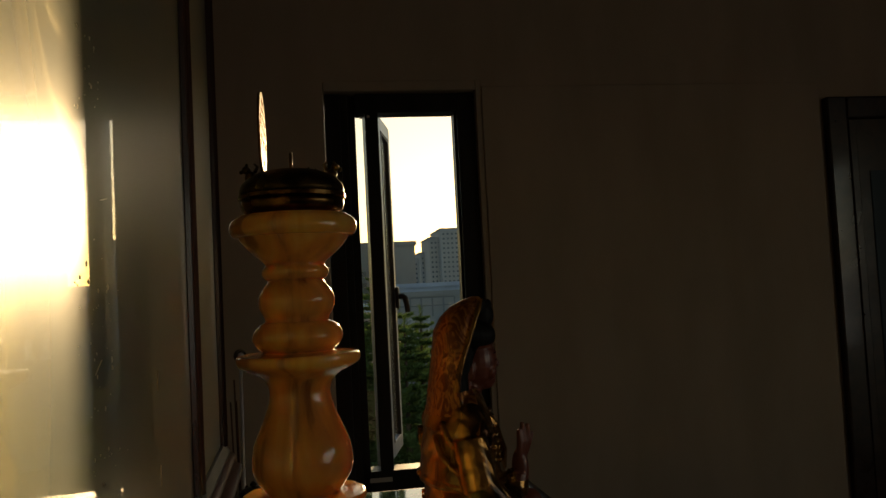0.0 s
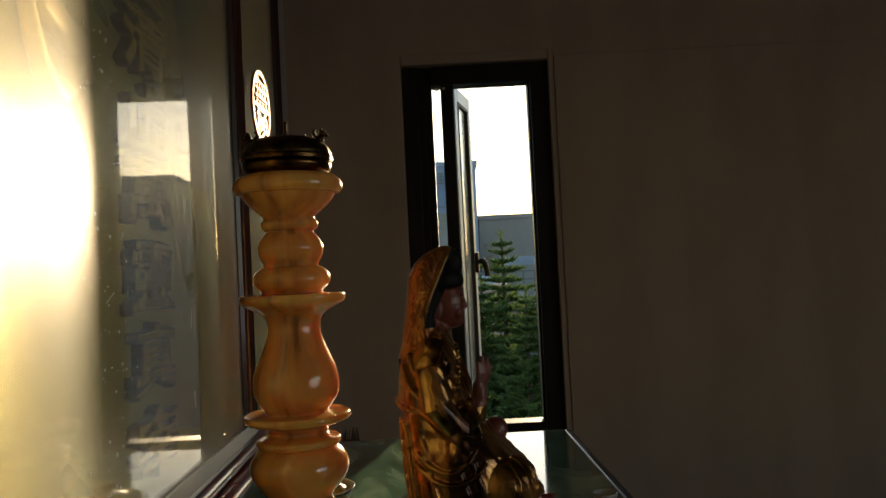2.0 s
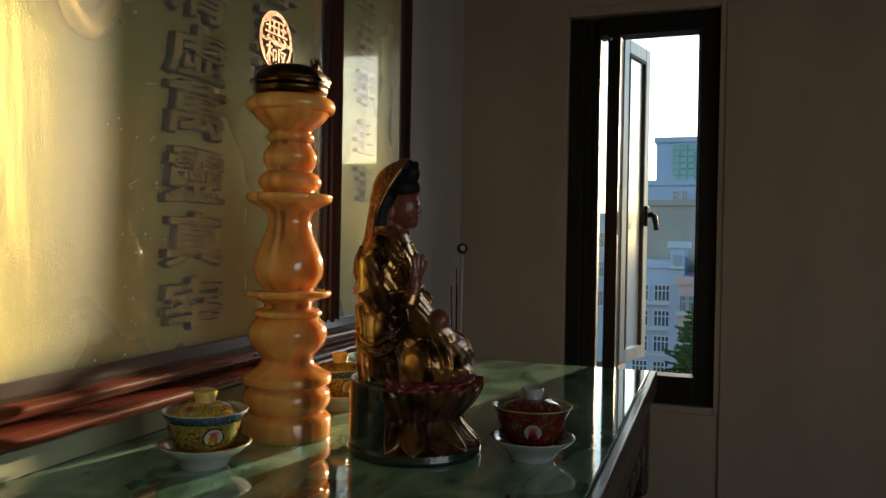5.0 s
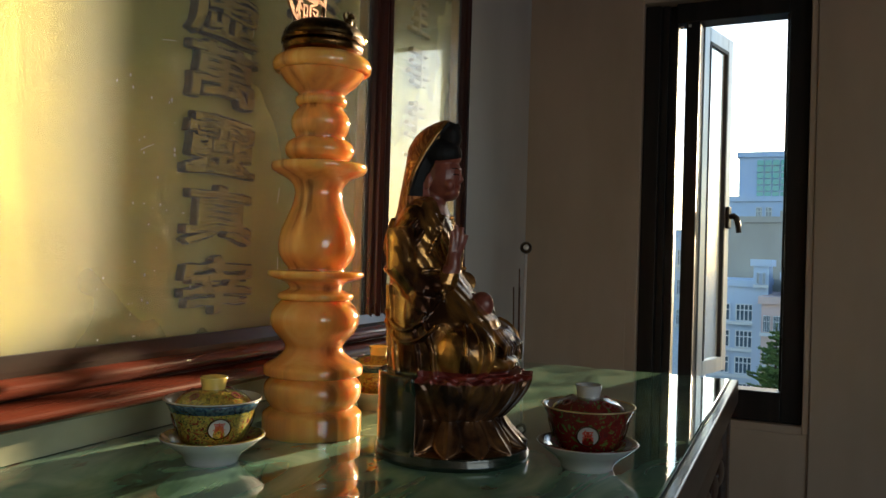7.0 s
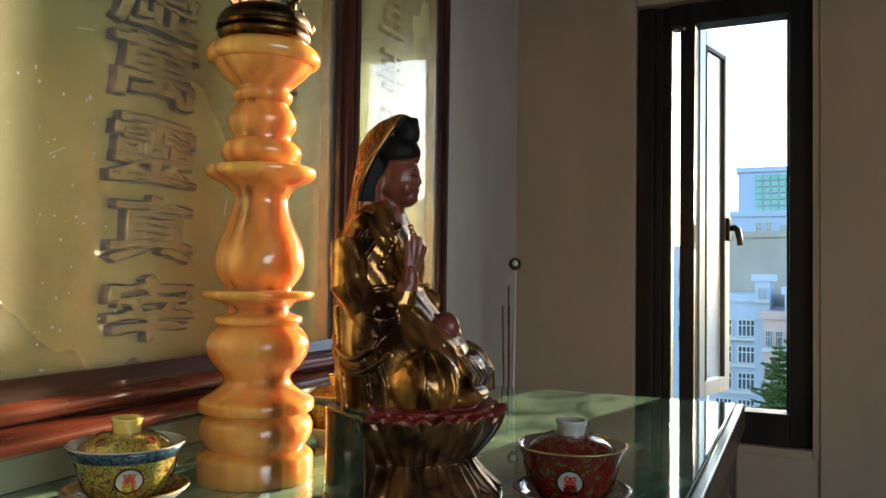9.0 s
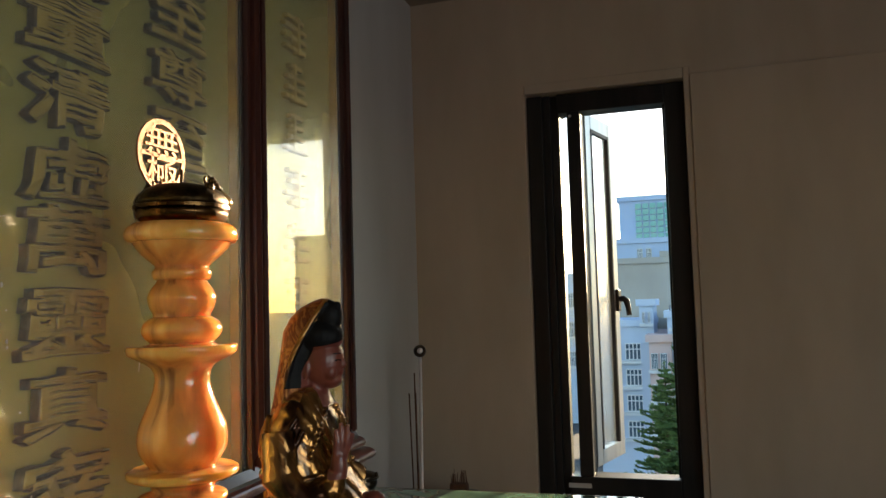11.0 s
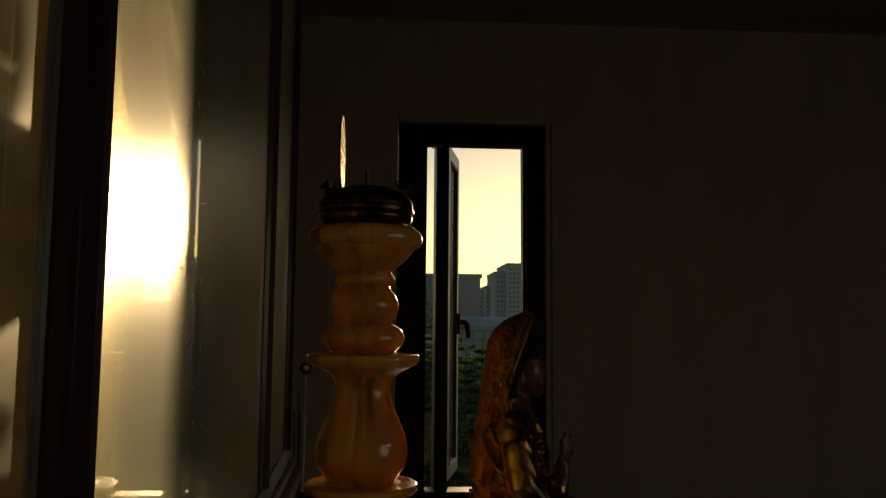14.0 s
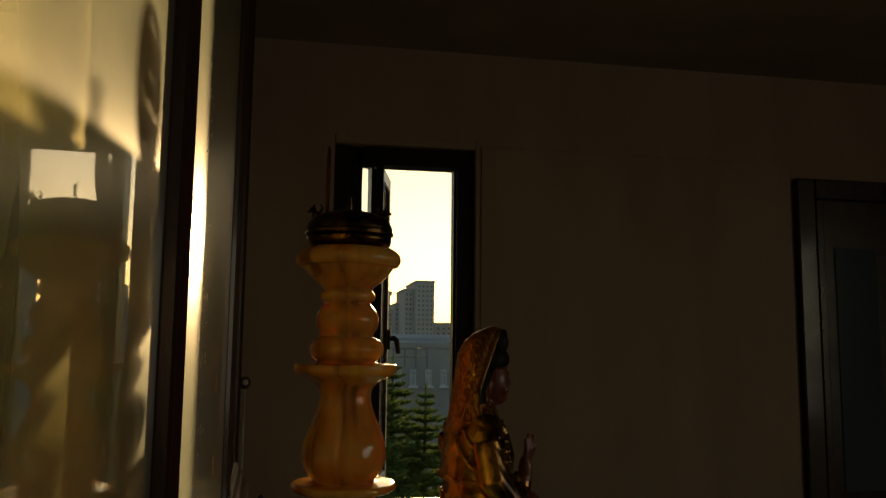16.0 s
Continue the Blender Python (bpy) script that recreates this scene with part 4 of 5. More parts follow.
def statue():
    bm = bmesh.new()
    secs = [(0.093, -0.008, 0.060, 0.074), (0.12, -0.006, 0.064, 0.077), (0.15, -0.013, 0.059, 0.074), (0.175, -0.026, 0.047, 0.065), (0.20, -0.036, 0.038, 0.060), (0.225, -0.041, 0.035, 0.058), (0.25, -0.041, 0.030, 0.051), (0.268, -0.039, 0.024, 0.040), (0.285, -0.037, 0.016, 0.022)]
    zz = [s[0] for s in secs]

    def at(z, a, grow=0.0):
        fc, hf, hs = (float(np.interp(z, zz, [s[k] for s in secs])) for k in (1, 2, 3))
        return (fc + (hf + grow) * math.cos(a), (hs + grow) * math.sin(a), z)

    def loft(rows, n=48):
        fresh = bmesh.new()
        rings = [[fresh.verts.new((fc + hf * math.cos(2 * math.pi * k / n), hs * math.sin(2 * math.pi * k / n), z)) for k in range(n)] for z, fc, hf, hs in rows]
        for a, b in zip(rings, rings[1:]):
            for k in range(n):
                fresh.faces.new((a[k], a[(k + 1) % n], b[(k + 1) % n], b[k]))
        fresh.faces.new(rings[0][::-1])
        fresh.faces.new(rings[-1])
        merge(bm, fresh)

    loft(secs)
    # cape over the shoulders with a flared hem
    loft([(0.198, -0.039, 0.0395, 0.063), (0.203, -0.039, 0.0390, 0.062), (0.225, -0.040, 0.0350, 0.0595), (0.25, -0.040, 0.0315, 0.054), (0.268, -0.039, 0.025, 0.043), (0.280, -0.038, 0.02, 0.03)])
    for s in (-1, 1):
        ball((0.024, 0.045 * s, 0.118), (0.037, 0.034, 0.032), bm=bm)
        tube([(-0.045, 0.055 * s, 0.245), (-0.040, 0.063 * s, 0.205), (-0.020, 0.060 * s, 0.180), (0.000, 0.036 * s, 0.190)], [0.016, 0.017, 0.018, 0.012], 20, bm=bm)
        tube([(-0.015, 0.060 * s, 0.178), (-0.020, 0.062 * s, 0.150), (-0.026, 0.062 * s, 0.128)], [0.018, 0.016, 0.007], 16, bm=bm)
    ball((0.040, 0.012, 0.118), (0.027, 0.038, 0.026), bm=bm)
    ball((0.020, 0.018, 0.155), (0.020, 0.024, 0.018), bm=bm)
    ball((0.050, -0.012, 0.106), (0.025, 0.045, 0.011), bm=bm)
    # the small figure's head
    ball((0.029, 0.004, 0.166), (0.0135, 0.012, 0.0145), bm=bm)
    # raised hand
    hx, hy = 0.012, -0.036
    ball((hx - 0.004, hy, 0.210), (0.008, 0.0085, 0.019), bm=bm)
    for k, (dx, top) in enumerate(((-0.004, 0.246), (-0.001, 0.252), (0.003, 0.250), (0.006, 0.242))):
        tube([(hx - 0.004 + dx * 0.5, hy + 0.002 * k - 0.004, 0.216), (hx + dx * 1.1, hy + 0.002 * k - 0.004, 0.234), (hx + dx * 1.5 + 0.001, hy + 0.002 * k - 0.004, top)], [0.0036, 0.0032, 0.0022], 10, bm=bm)
    tube([(hx - 0.012, hy, 0.190), (hx - 0.006, hy, 0.207)], [0.014, 0.010], 16, bm=bm)
    # head, hair and veil
    ball((-0.0215, 0, 0.311), (0.0230, 0.0205, 0.0310), bm=bm)
    ball((-0.0125, 0, 0.291), (0.0125, 0.0115, 0.0110), bm=bm)
    tube([(-0.0005, 0, 0.3215), (0.0012, 0, 0.3125), (0.0030, 0, 0.3062), (0.0010, 0, 0.3030)], [0.0010, 0.0014, 0.0022, 0.0012], 12, bm=bm)
    ball((-0.0012, 0, 0.2992), (0.0020, 0.0040, 0.0013), bm=bm, u=16, v=10)
    ball((-0.0016, 0, 0.2962), (0.0018, 0.0034, 0.0012), bm=bm, u=16, v=10)
    ball((-0.0075, 0, 0.2895), (0.0066, 0.0080, 0.0064), bm=bm, u=16, v=12)
    for s in (-1, 1):
        tube([(0.0000, 0.0030 * s, 0.3188), (-0.0012, 0.0075 * s, 0.3206), (-0.0052, 0.0125 * s, 0.3190)], [0.0010, 0.0014, 0.0009], 8, bm=bm)
        ball((-0.0040, 0.0082 * s, 0.3125), (0.0032, 0.0044, 0.0024), bm=bm, u=16, v=10)
        ball((-0.0085, 0.0098 * s, 0.3000), (0.0066, 0.0076, 0.0090), bm=bm, u=16, v=12)
        ball((-0.0300, 0.0205 * s, 0.3030), (0.0040, 0.0026, 0.0110), bm=bm, u=12, v=10)
    tube([(-0.034, 0, 0.262), (-0.026, 0, 0.300)], [0.016, 0.014], 20, bm=bm)
    ball((-0.026, 0, 0.338), (0.0275, 0.0245, 0.0215), bm=bm)
    ball((-0.014, 0, 0.360), (0.0150, 0.0135, 0.0190), bm=bm)
    ball((-0.004, 0, 0.371), (0.004, 0.004, 0.006), bm=bm)
    loft([(0.250, -0.047, 0.027, 0.042), (0.270, -0.048, 0.021, 0.035), (0.295, -0.047, 0.0185, 0.031), (0.320, -0.043, 0.0190, 0.0295), (0.345, -0.040, 0.0195, 0.0255), (0.360, -0.034, 0.0185, 0.0200), (0.371, -0.0265, 0.0150, 0.0145), (0.377, -0.0205, 0.0100, 0.0090), (0.3805, -0.017, 0.004, 0.004)])
    for s in (-1, 1):
        tube([(-0.012, 0.008 * s, 0.376), (-0.022, 0.018 * s, 0.360), (-0.031, 0.0255 * s, 0.340), (-0.040, 0.030 * s, 0.318), (-0.046, 0.031 * s, 0.295), (-0.046, 0.035 * s, 0.272), (-0.038, 0.038 * s, 0.252)], 0.0030, 10, bm=bm)
        # robe lapels and stole
        tube([(-0.030, 0.026 * s, 0.275), (-0.014, 0.026 * s, 0.250), (-0.004, 0.018 * s, 0.225), (0.000, 0.008 * s, 0.205)], [0.005, 0.006, 0.006, 0.004], 10, bm=bm)
    # swags, seams and folds standing proud of the robe
    for s in (-1, 1):
        for z0, dip, a0, a1 in ((0.258, 0.026, 70, 140), (0.246, 0.034, 58, 150), (0.158, 0.018, 80, 140), (0.148, 0.020, 72, 146), (0.205, 0.004, 35, 172)):
            pts = []
            for u in np.linspace(0, 1, 15):
                a = radians(a0 + (a1 - a0) * u) * s
                pts.append(at(z0 - dip * math.sin(math.pi * u), a, 0.0042 if z0 > 0.2 else 0.0035))
            tube(pts, 0.0026, 8, bm=bm)
        for a in (78, 93, 122, 148, 166):
            pts = [at(z, radians(a + 7 * math.sin((z - 0.09) * 24)) * s, 0.0012) for z in np.linspace(0.094, 0.185 if a > 100 else 0.15, 10)]
            tube(pts, 0.0030, 8, bm=bm)
        for k in range(3):
            a = radians(14 + 26 * k) * s
            c = Vector((0.024, 0.045 * s, 0.118))
            pts = [c + Vector((0.038 * math.cos(a) * math.cos(b), 0.035 * math.sin(a) * math.cos(b), 0.033 * math.sin(b))) for b in np.linspace(-0.7, 1.2, 9)]
            tube(pts, 0.0022, 8, bm=bm)
        for k in range(9):
            p = at(0.262 - 0.005 * k, radians(18 + 4 * k) * s, 0.003)
            ball(p, (0.0030, 0.0030, 0.0030), bm=bm, u=8, v=6)
    for k in range(22):
        u = k / 21
        ball((0.000 + 0.012 * u, -0.042 - 0.012 * math.sin(math.pi * u), 0.200 - 0.075 * u), (0.0030, 0.0030, 0.0030), bm=bm, u=8, v=6)
    for k in range(9):
        a = -0.9 + 0.22 * k
        tube([(0.042 + 0.010 * math.cos(a), 0.012 + 0.034 * math.sin(a), 0.140), (0.059 + 0.008 * math.cos(a), 0.012 + 0.040 * math.sin(a), 0.122), (0.064, 0.010 + 0.046 * math.sin(a), 0.104)], [0.0022, 0.0034, 0.0026], 8, bm=bm)
    # throne: plain at the back, two rows of petals in front
    merge(bm, lathe([(0, 0.0), (0.084, 0.0), (0.0855, 0.004), (0.0845, 0.013), (0.066, 0.016), (0.052, 0.044), (0.056, 0.052), (0.070, 0.082), (0.076, 0.094), (0.0, 0.096)], 72))
    half = lathe([(0, 0.0), (0.083, 0.0), (0.0835, 0.002), (0.0835, 0.091), (0.082, 0.093), (0.0, 0.093)], 72)
    bmesh.ops.bisect_plane(half, geom=half.verts[:] + half.edges[:] + half.faces[:], plane_co=(-0.012, 0, 0), plane_no=(1, 0, 0), clear_outer=True)
    bmesh.ops.holes_fill(half, edges=[e for e in half.edges if e.is_boundary])
    merge(bm, half)
    for low, n, off in ((True, 9, 0.0), (False, 9, 0.5), (False, 9, 0.0)):
        for k in range(n):
            a = radians(-100 + 200 * (k + off) / (n - 1 + 1e-9))
            if off and k == n - 1:
                continue
            grow = 0.0 if off == 0.0 else -0.004
            fresh = bmesh.new()
            cols, rows_ = 9, 9
            grid = []
            for i in range(rows_):
                v = i / (rows_ - 1)
                if low:
                    r, z = 0.053 + 0.029 * v ** 1.3, 0.046 - 0.032 * v
                else:
                    r, z = 0.055 + 0.030 * math.sin(v * 1.45) + grow, 0.047 + 0.046 * v
                wd = 0.0165 * math.sin(math.pi * min(0.16 + 0.70 * v, 1.0)) ** 0.7 * (1.0 if v < 0.8 else math.sqrt(max(1 - ((v - 0.8) / 0.2) ** 2, 0.02)))
                line = []
                for j in range(cols):
                    u = -1 + 2 * j / (cols - 1)
                    bulge = 0.0045 * (1 - u * u) + 0.0012 * math.cos(u * 9)
                    line.append(((r + bulge), u * wd, z))
                grid.append(line)
            m = pose(0, 0, 0, 0, 0, math.degrees(a))
            front = [[fresh.verts.new(m @ Vector(p)) for p in line] for line in grid]
            back = [[fresh.verts.new(m @ Vector((p[0] - 0.012, p[1], p[2]))) for p in line] for line in grid]
            for i in range(rows_ - 1):
                for j in range(cols - 1):
                    fresh.faces.new((front[i][j], front[i][j + 1], front[i + 1][j + 1], front[i + 1][j]))
                    fresh.faces.new((back[i][j], back[i + 1][j], back[i + 1][j + 1], back[i][j + 1]))
            for i in range(rows_ - 1):
                fresh.faces.new((front[i][0], front[i + 1][0], back[i + 1][0], back[i][0]))
                fresh.faces.new((front[i][-1], back[i][-1], back[i + 1][-1], front[i + 1][-1]))
            for j in range(cols - 1):
                fresh.faces.new((front[0][j], back[0][j], back[0][j + 1], front[0][j + 1]))
                fresh.faces.new((front[-1][j], front[-1][j + 1], back[-1][j + 1], back[-1][j]))
            bmesh.ops.recalc_face_normals(fresh, faces=fresh.faces[:])
            merge(bm, fresh)
    # weld all into one skin
    raw = new("statue_raw", mesh_of("statue_raw", bm))
    re = raw.modifiers.new("weld", "REMESH")
    re.mode, re.voxel_size, re.adaptivity = "VOXEL", 0.00098, 0.0
    sm = raw.modifiers.new("soften", "SMOOTH")
    sm.factor, sm.iterations = 0.5, 2
    me = bpy.data.meshes.new_from_object(raw.evaluated_get(bpy.context.evaluated_depsgraph_get()))
    bpy.data.objects.remove(raw)
    me.name = "statue"
    me.materials.clear()
    for m in (GILDING, VEIL, SKIN, HAIR, LOTUS, LOTUS_RED, BASE_GREEN):
        me.materials.append(m)
    n = len(me.polygons)
    c = np.empty(n * 3)
    me.polygons.foreach_get("center", c)
    f, s, z = c.reshape(-1, 3).T
    index = np.zeros(n, dtype=np.int32)
    veil_line = np.interp(z, (0.284, 0.308, 0.331, 0.3535, 0.376), (-0.049, -0.044, -0.035, -0.025, -0.015))
    head = z > 0.284
    index[(z > 0.262) & (f < -0.030) & (np.abs(s) < 0.037)] = 1
    index[head & (f <= veil_line)] = 1
    front = head & (f > veil_line + 0.002)
    index[front] = 3
    index[front & (z < 0.334 - np.abs(s) * 0.3) & (f > -0.034 + np.maximum(z - 0.300, 0) * 0.45)] = 2
    index[(z > 0.200) & (z < 0.262) & (np.abs(s - hy) < 0.013) & (f > hx - 0.012)] = 2
    index[((f - 0.029) ** 2 + (s - 0.004) ** 2 + (z - 0.166) ** 2 < 0.0155 ** 2)] = 2
    index[(z < 0.300) & (z > 0.264) & (f > -0.028) & (np.abs(s) < 0.016)] = 2
    # gilt border of the veil, closed eyelids, brows and lips
    index[head & (np.abs(f - veil_line) < 0.0026)] = 0
    face = (index == 2) & head & (f > -0.016)
    off = np.abs(s)
    index[face & (np.abs(z - 0.3116 - 0.0008 * np.cos((off - 0.0082) * 330)) < 0.0007) & (np.abs(off - 0.0082) < 0.0042)] = 3
    index[face & (np.abs(z - 0.3196 + 9.0 * (off - 0.0075) ** 2 * 2) < 0.0006) & (np.abs(off - 0.0078) < 0.0048)] = 3
    index[face & (np.abs(z - 0.2977) < 0.0018 - 0.25 * off) & (off < 0.0042) & (f > -0.002)] = 5
    index[z < 0.0965] = 4
    index[(z < 0.100) & (z > 0.0885) & (f > -0.013)] = 5
    index[(z < 0.0965) & (f < -0.0125)] = 6
    index[z < 0.0135] = 6
    me.polygons.foreach_set("material_index", index)
    co = np.empty(len(me.vertices) * 3)
    me.vertices.foreach_get("co", co)
    co = co.reshape(-1, 3)
    high = co[:, 2] > 0.28
    co[high, 2] = 0.28 + (co[high, 2] - 0.28) * 0.90
    me.vertices.foreach_set("co", co.ravel())
    me.update()
    me.shade_smooth()
    ob = new("statue", me)
    ob.matrix_world = pose(0.2585, 0.765, TABLE_Z, 0, 0, 6)
    tagged(ob, "gilded wooden seated figure with a veil on a lotus throne", "statue")


statue()

# ---- things at the back ----


def censer():
    t = thing("censer", "small dark bronze incense burner with a knobbed lid", "incense burner", (-0.042, 1.478, TABLE_Z))
    body = [(0.0, 0.008), (0.014, 0.008), (0.022, 0.013), (0.027, 0.021), (0.0265, 0.029), (0.0285, 0.031), (0.0285, 0.034), (0.0, 0.034)]
    part("bowl", lathe(rounded(body, 3), 40), BRONZE, t, smooth=True)
    lid = [(0.027, 0.034), (0.0265, 0.037), (0.021, 0.042), (0.010, 0.045), (0.004, 0.0455), (0.0035, 0.047), (0.0065, 0.050), (0.0045, 0.0535), (0.0015, 0.056), (0.0, 0.0575)]
    part("lid", lathe(rounded(lid, 3), 40), BRONZE, t, smooth=True)
    for k in range(3):
        a = 2.1 * k + 0.4
        part("foot", tube([(0.016 * math.cos(a), 0.016 * math.sin(a), 0.014), (0.021 * math.cos(a), 0.021 * math.sin(a), 0.006), (0.020 * math.cos(a), 0.020 * math.sin(a), 0.0)], [0.004, 0.003, 0.004], 10), BRONZE, t, smooth=True)
    for k in range(3):
        a = 2.1 * k
        part("ear", ball((0.027 * math.cos(a), 0.027 * math.sin(a), 0.040), (0.004, 0.004, 0.005), u=10, v=8), BRONZE, t, smooth=True)


censer()


def tool_vase():
    t = thing("floor_vase", "tall dark floor vase holding long incense tools behind the table", "vase", (-0.105, 1.98, 0))
    prof = [(0.0, 0.0), (0.07, 0.0), (0.085, 0.05), (0.095, 0.25), (0.085, 0.5), (0.05, 0.64), (0.045, 0.70), (0.06, 0.74), (0.052, 0.74), (0.038, 0.70), (0.038, 0.3), (0.0, 0.3)]
    part("body", lathe(rounded(prof, 4), 40), WOOD_D, t, smooth=True)
    rod = thing("incense_tool", "thin steel rod with a round knob at its end", "incense tool", (-0.105, 1.98, 0))
    part("rod", tube([(-0.010, 0.0, 0.32), (-0.008, 0.015, 0.8), (-0.006, 0.024, 1.255)], [0.0045, 0.0045, 0.004], 10), STEEL, rod, smooth=True)
    k = part("knob", lathe([(0.0, -0.006), (0.014, -0.006), (0.0165, 0.0), (0.014, 0.006), (0.010, 0.0065), (0.0095, 0.004), (0, 0.004)], 28), BRONZE, rod, "dark round knob", smooth=True)
    part("knob_cap", lathe([(0.0, 0.004), (0.0075, 0.004), (0.0075, 0.0072), (0.006, 0.0085), (0, 0.0088)], 24), STEEL, k, "bright steel cap", smooth=True)
    k.matrix_local = pose(-0.006, 0.022, 1.272, 80, 0, 25)
    for dx, dy, top in ((-0.030, 0.0, 1.165), (-0.018, 0.015, 1.165), (-0.022, 0.02, 1.215)):
        st = thing("incense_stick", "thin dark brown incense stick leaning in the vase", "incense stick", (-0.105, 1.98, 0), group="incense sticks")
        part("stick", tube([(dx * 0.3, dy * 0.2, 0.32), (dx, dy, top)], [0.0024, 0.0020], 8), STICK, st)


tool_vase()


def brush():
    t = thing("hand_brush", "small worn brown bristle brush on the floor stand", "brush", (-0.062, 2.15, 0))
    part("stand", lathe([(0, 0), (0.09, 0), (0.09, 0.02), (0.02, 0.04), (0.02, 0.84), (0.07, 0.86), (0.07, 0.875), (0, 0.875)], 28), WOOD_D, t)
    rng = random.Random(2)
    part("handle", box((-0.024, -0.012, 0.875), (0.026, 0.012, 0.905), 0.004), STICK, t)
    bm = bmesh.new()
    for k in range(16):
        x = -0.022 + 0.003 * k
        tube([(x, rng.uniform(-0.008, 0.008), 0.905), (x + rng.uniform(-0.003, 0.003), rng.uniform(-0.01, 0.01), 0.935 + rng.uniform(-0.01, 0.006))], [0.0014, 0.0008], 5, bm=bm)
    part("bristles", bm, STICK, t)


brush()

# ---- outdoors ----
GROUND_Z = -9.0
EYE = (0.30, 0.0, 1.38)


def across(az, d):
    return EYE[0] + d * math.tan(radians(az))


def level(el, d):
    return EYE[2] + d * math.tan(radians(el))


g = tagged(new("ground", mesh_of("ground", box((-3000, -3000, GROUND_Z - 1), (3000, 4500, GROUND_Z)), ASPHALT)), "grey asphalt ground between the buildings", "ground", kind="structure")


def building(label, az0, az1, top, d, material, depth=14.0, windows=(), bars=True, foot=None, extra=None):
    """A block facing the room: its near face lies d metres off, between two bearings. windows: (columns, rows, az0, az1, el0, el1, width share, height share)."""
    x0, x1, z1 = across(az0, d), across(az1, d), level(top, d)
    z0 = GROUND_Z if foot is None else level(foot, d)
    t = thing("building", label, "building", (0, 0, 0))
    bd = part("wall", box((x0, d, z0), (x1, d + depth, z1)), material, t)
    part("roof", box((x0 - 0.15, d - 0.15, z1), (x1 + 0.15, d + depth + 0.15, z1 + 0.35)), material, t)
    for cols, rows_, a0, a1, e0, e1, ws, hs in windows:
        wx0, wx1, wz0, wz1 = across(a0, d), across(a1, d), level(e0, d), level(e1, d)
        cw, ch = (wx1 - wx0) / cols, (wz1 - wz0) / rows_
        pane = mesh_of("pane", box((-cw * ws / 2, -0.06, -ch * hs / 2), (cw * ws / 2, 0.02, ch * hs / 2)), B_WIN)
        fr = bmesh.new()
        if bars:
            w2, h2, b = cw * ws / 2, ch * hs / 2, min(0.07, cw * 0.05)
            for u in (-1, -0.5, 0, 0.5, 1):
                box((u * w2 - b / 2, -0.12, -h2), (u * w2 + b / 2, -0.05, h2), bm=fr)
            for u in (-1, 0.3, 1):
                box((-w2, -0.125, u * h2 - b / 2), (w2, -0.05, u * h2 + b / 2), bm=fr)
            box((-w2 - 0.15, -0.3, -h2 - 0.2), (w2 + 0.15, 0, -h2 - 0.05), bm=fr)
        else:
            box((-cw * ws / 2, -0.1, -ch * hs / 2 - 0.15), (cw * ws / 2, 0, -ch * hs / 2), bm=fr)
        frame_mesh = mesh_of("window_bars", fr, B_FRAME if bars else material)
        for i in range(cols):
            for j in range(rows_):
                wnd = new("window", pane)
                wnd.parent = bd
                wnd.location = (wx0 + (i + 0.5) * cw, d, wz0 + (j + 0.5) * ch)
                fb = new("window_bars", frame_mesh)
                fb.parent = t
                fb.location = wnd.location
    if extra:
        extra(t, d)
    return t


def bars_sign(t, d):
    rng = random.Random(9)
    for c in (-0.55, 0.95):
        bm = bmesh.new()
        for k in range(4):
            hw = rng.uniform(0.22, 0.5)
            box((across(c - hw, d), d - 0.12, level(6.15 + 0.22 * k, d)), (across(c + hw, d), d, level(6.22 + 0.22 * k, d)), bm=bm)
        box((across(c - 0.06, d), d - 0.13, level(6.1, d)), (across(c + 0.06, d), d, level(6.95, d)), bm=bm)
        part("sign_bars", bm, B_GREY, t, "faint grey bars of a wall sign")
    part("string_course", box((across(-1.6, d), d - 0.1, level(4.45, d)), (across(1.5, d), d, level(4.5, d))), B_TAN, t)
    part("string_course", box((across(1.45, d), d - 0.1, level(1.0, d)), (across(1.5, d), d, level(4.5, d))), B_TAN, t)
    part("antenna", tube([(across(-0.75, d), d + 1, level(7.4, d)), (across(-0.75, d), d + 1, level(8.0, d))], 0.05, 6), STEEL_DARK, t)


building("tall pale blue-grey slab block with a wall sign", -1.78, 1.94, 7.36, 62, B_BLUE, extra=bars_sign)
building("tan concrete stair block", -2.6, 0.02, 3.0, 52, B_TAN, 8, windows=((1, 1, -0.9, -0.2, 3.05, 3.05 + 0.01, 0.9, 0.5),), bars=False)
building("small tan rooftop hut", -0.95, -0.15, 3.65, 53, B_TAN, 4)
building("brown concrete box building against the light", 2.02, 6.40, 3.45, 70, B_TAN, windows=((1, 2, 2.3, 2.9, 0.3, 1.9, 0.8, 0.4),), bars=False)


def rail(t, d):
    for az in np.linspace(-2.2, 9, 15):
        part("rail_post", box((across(az, d) - 0.04, d + 0.2, level(-1.75, d)), (across(az, d) + 0.04, d + 0.28, level(-0.40, d))), STEEL_DARK, t)
    for el in (-0.42, -1.0):
        part("rail_bar", box((across(-2.2, d), d + 0.2, level(el, d)), (across(9, d), d + 0.28, level(el, d) + 0.07)), STEEL_DARK, t)


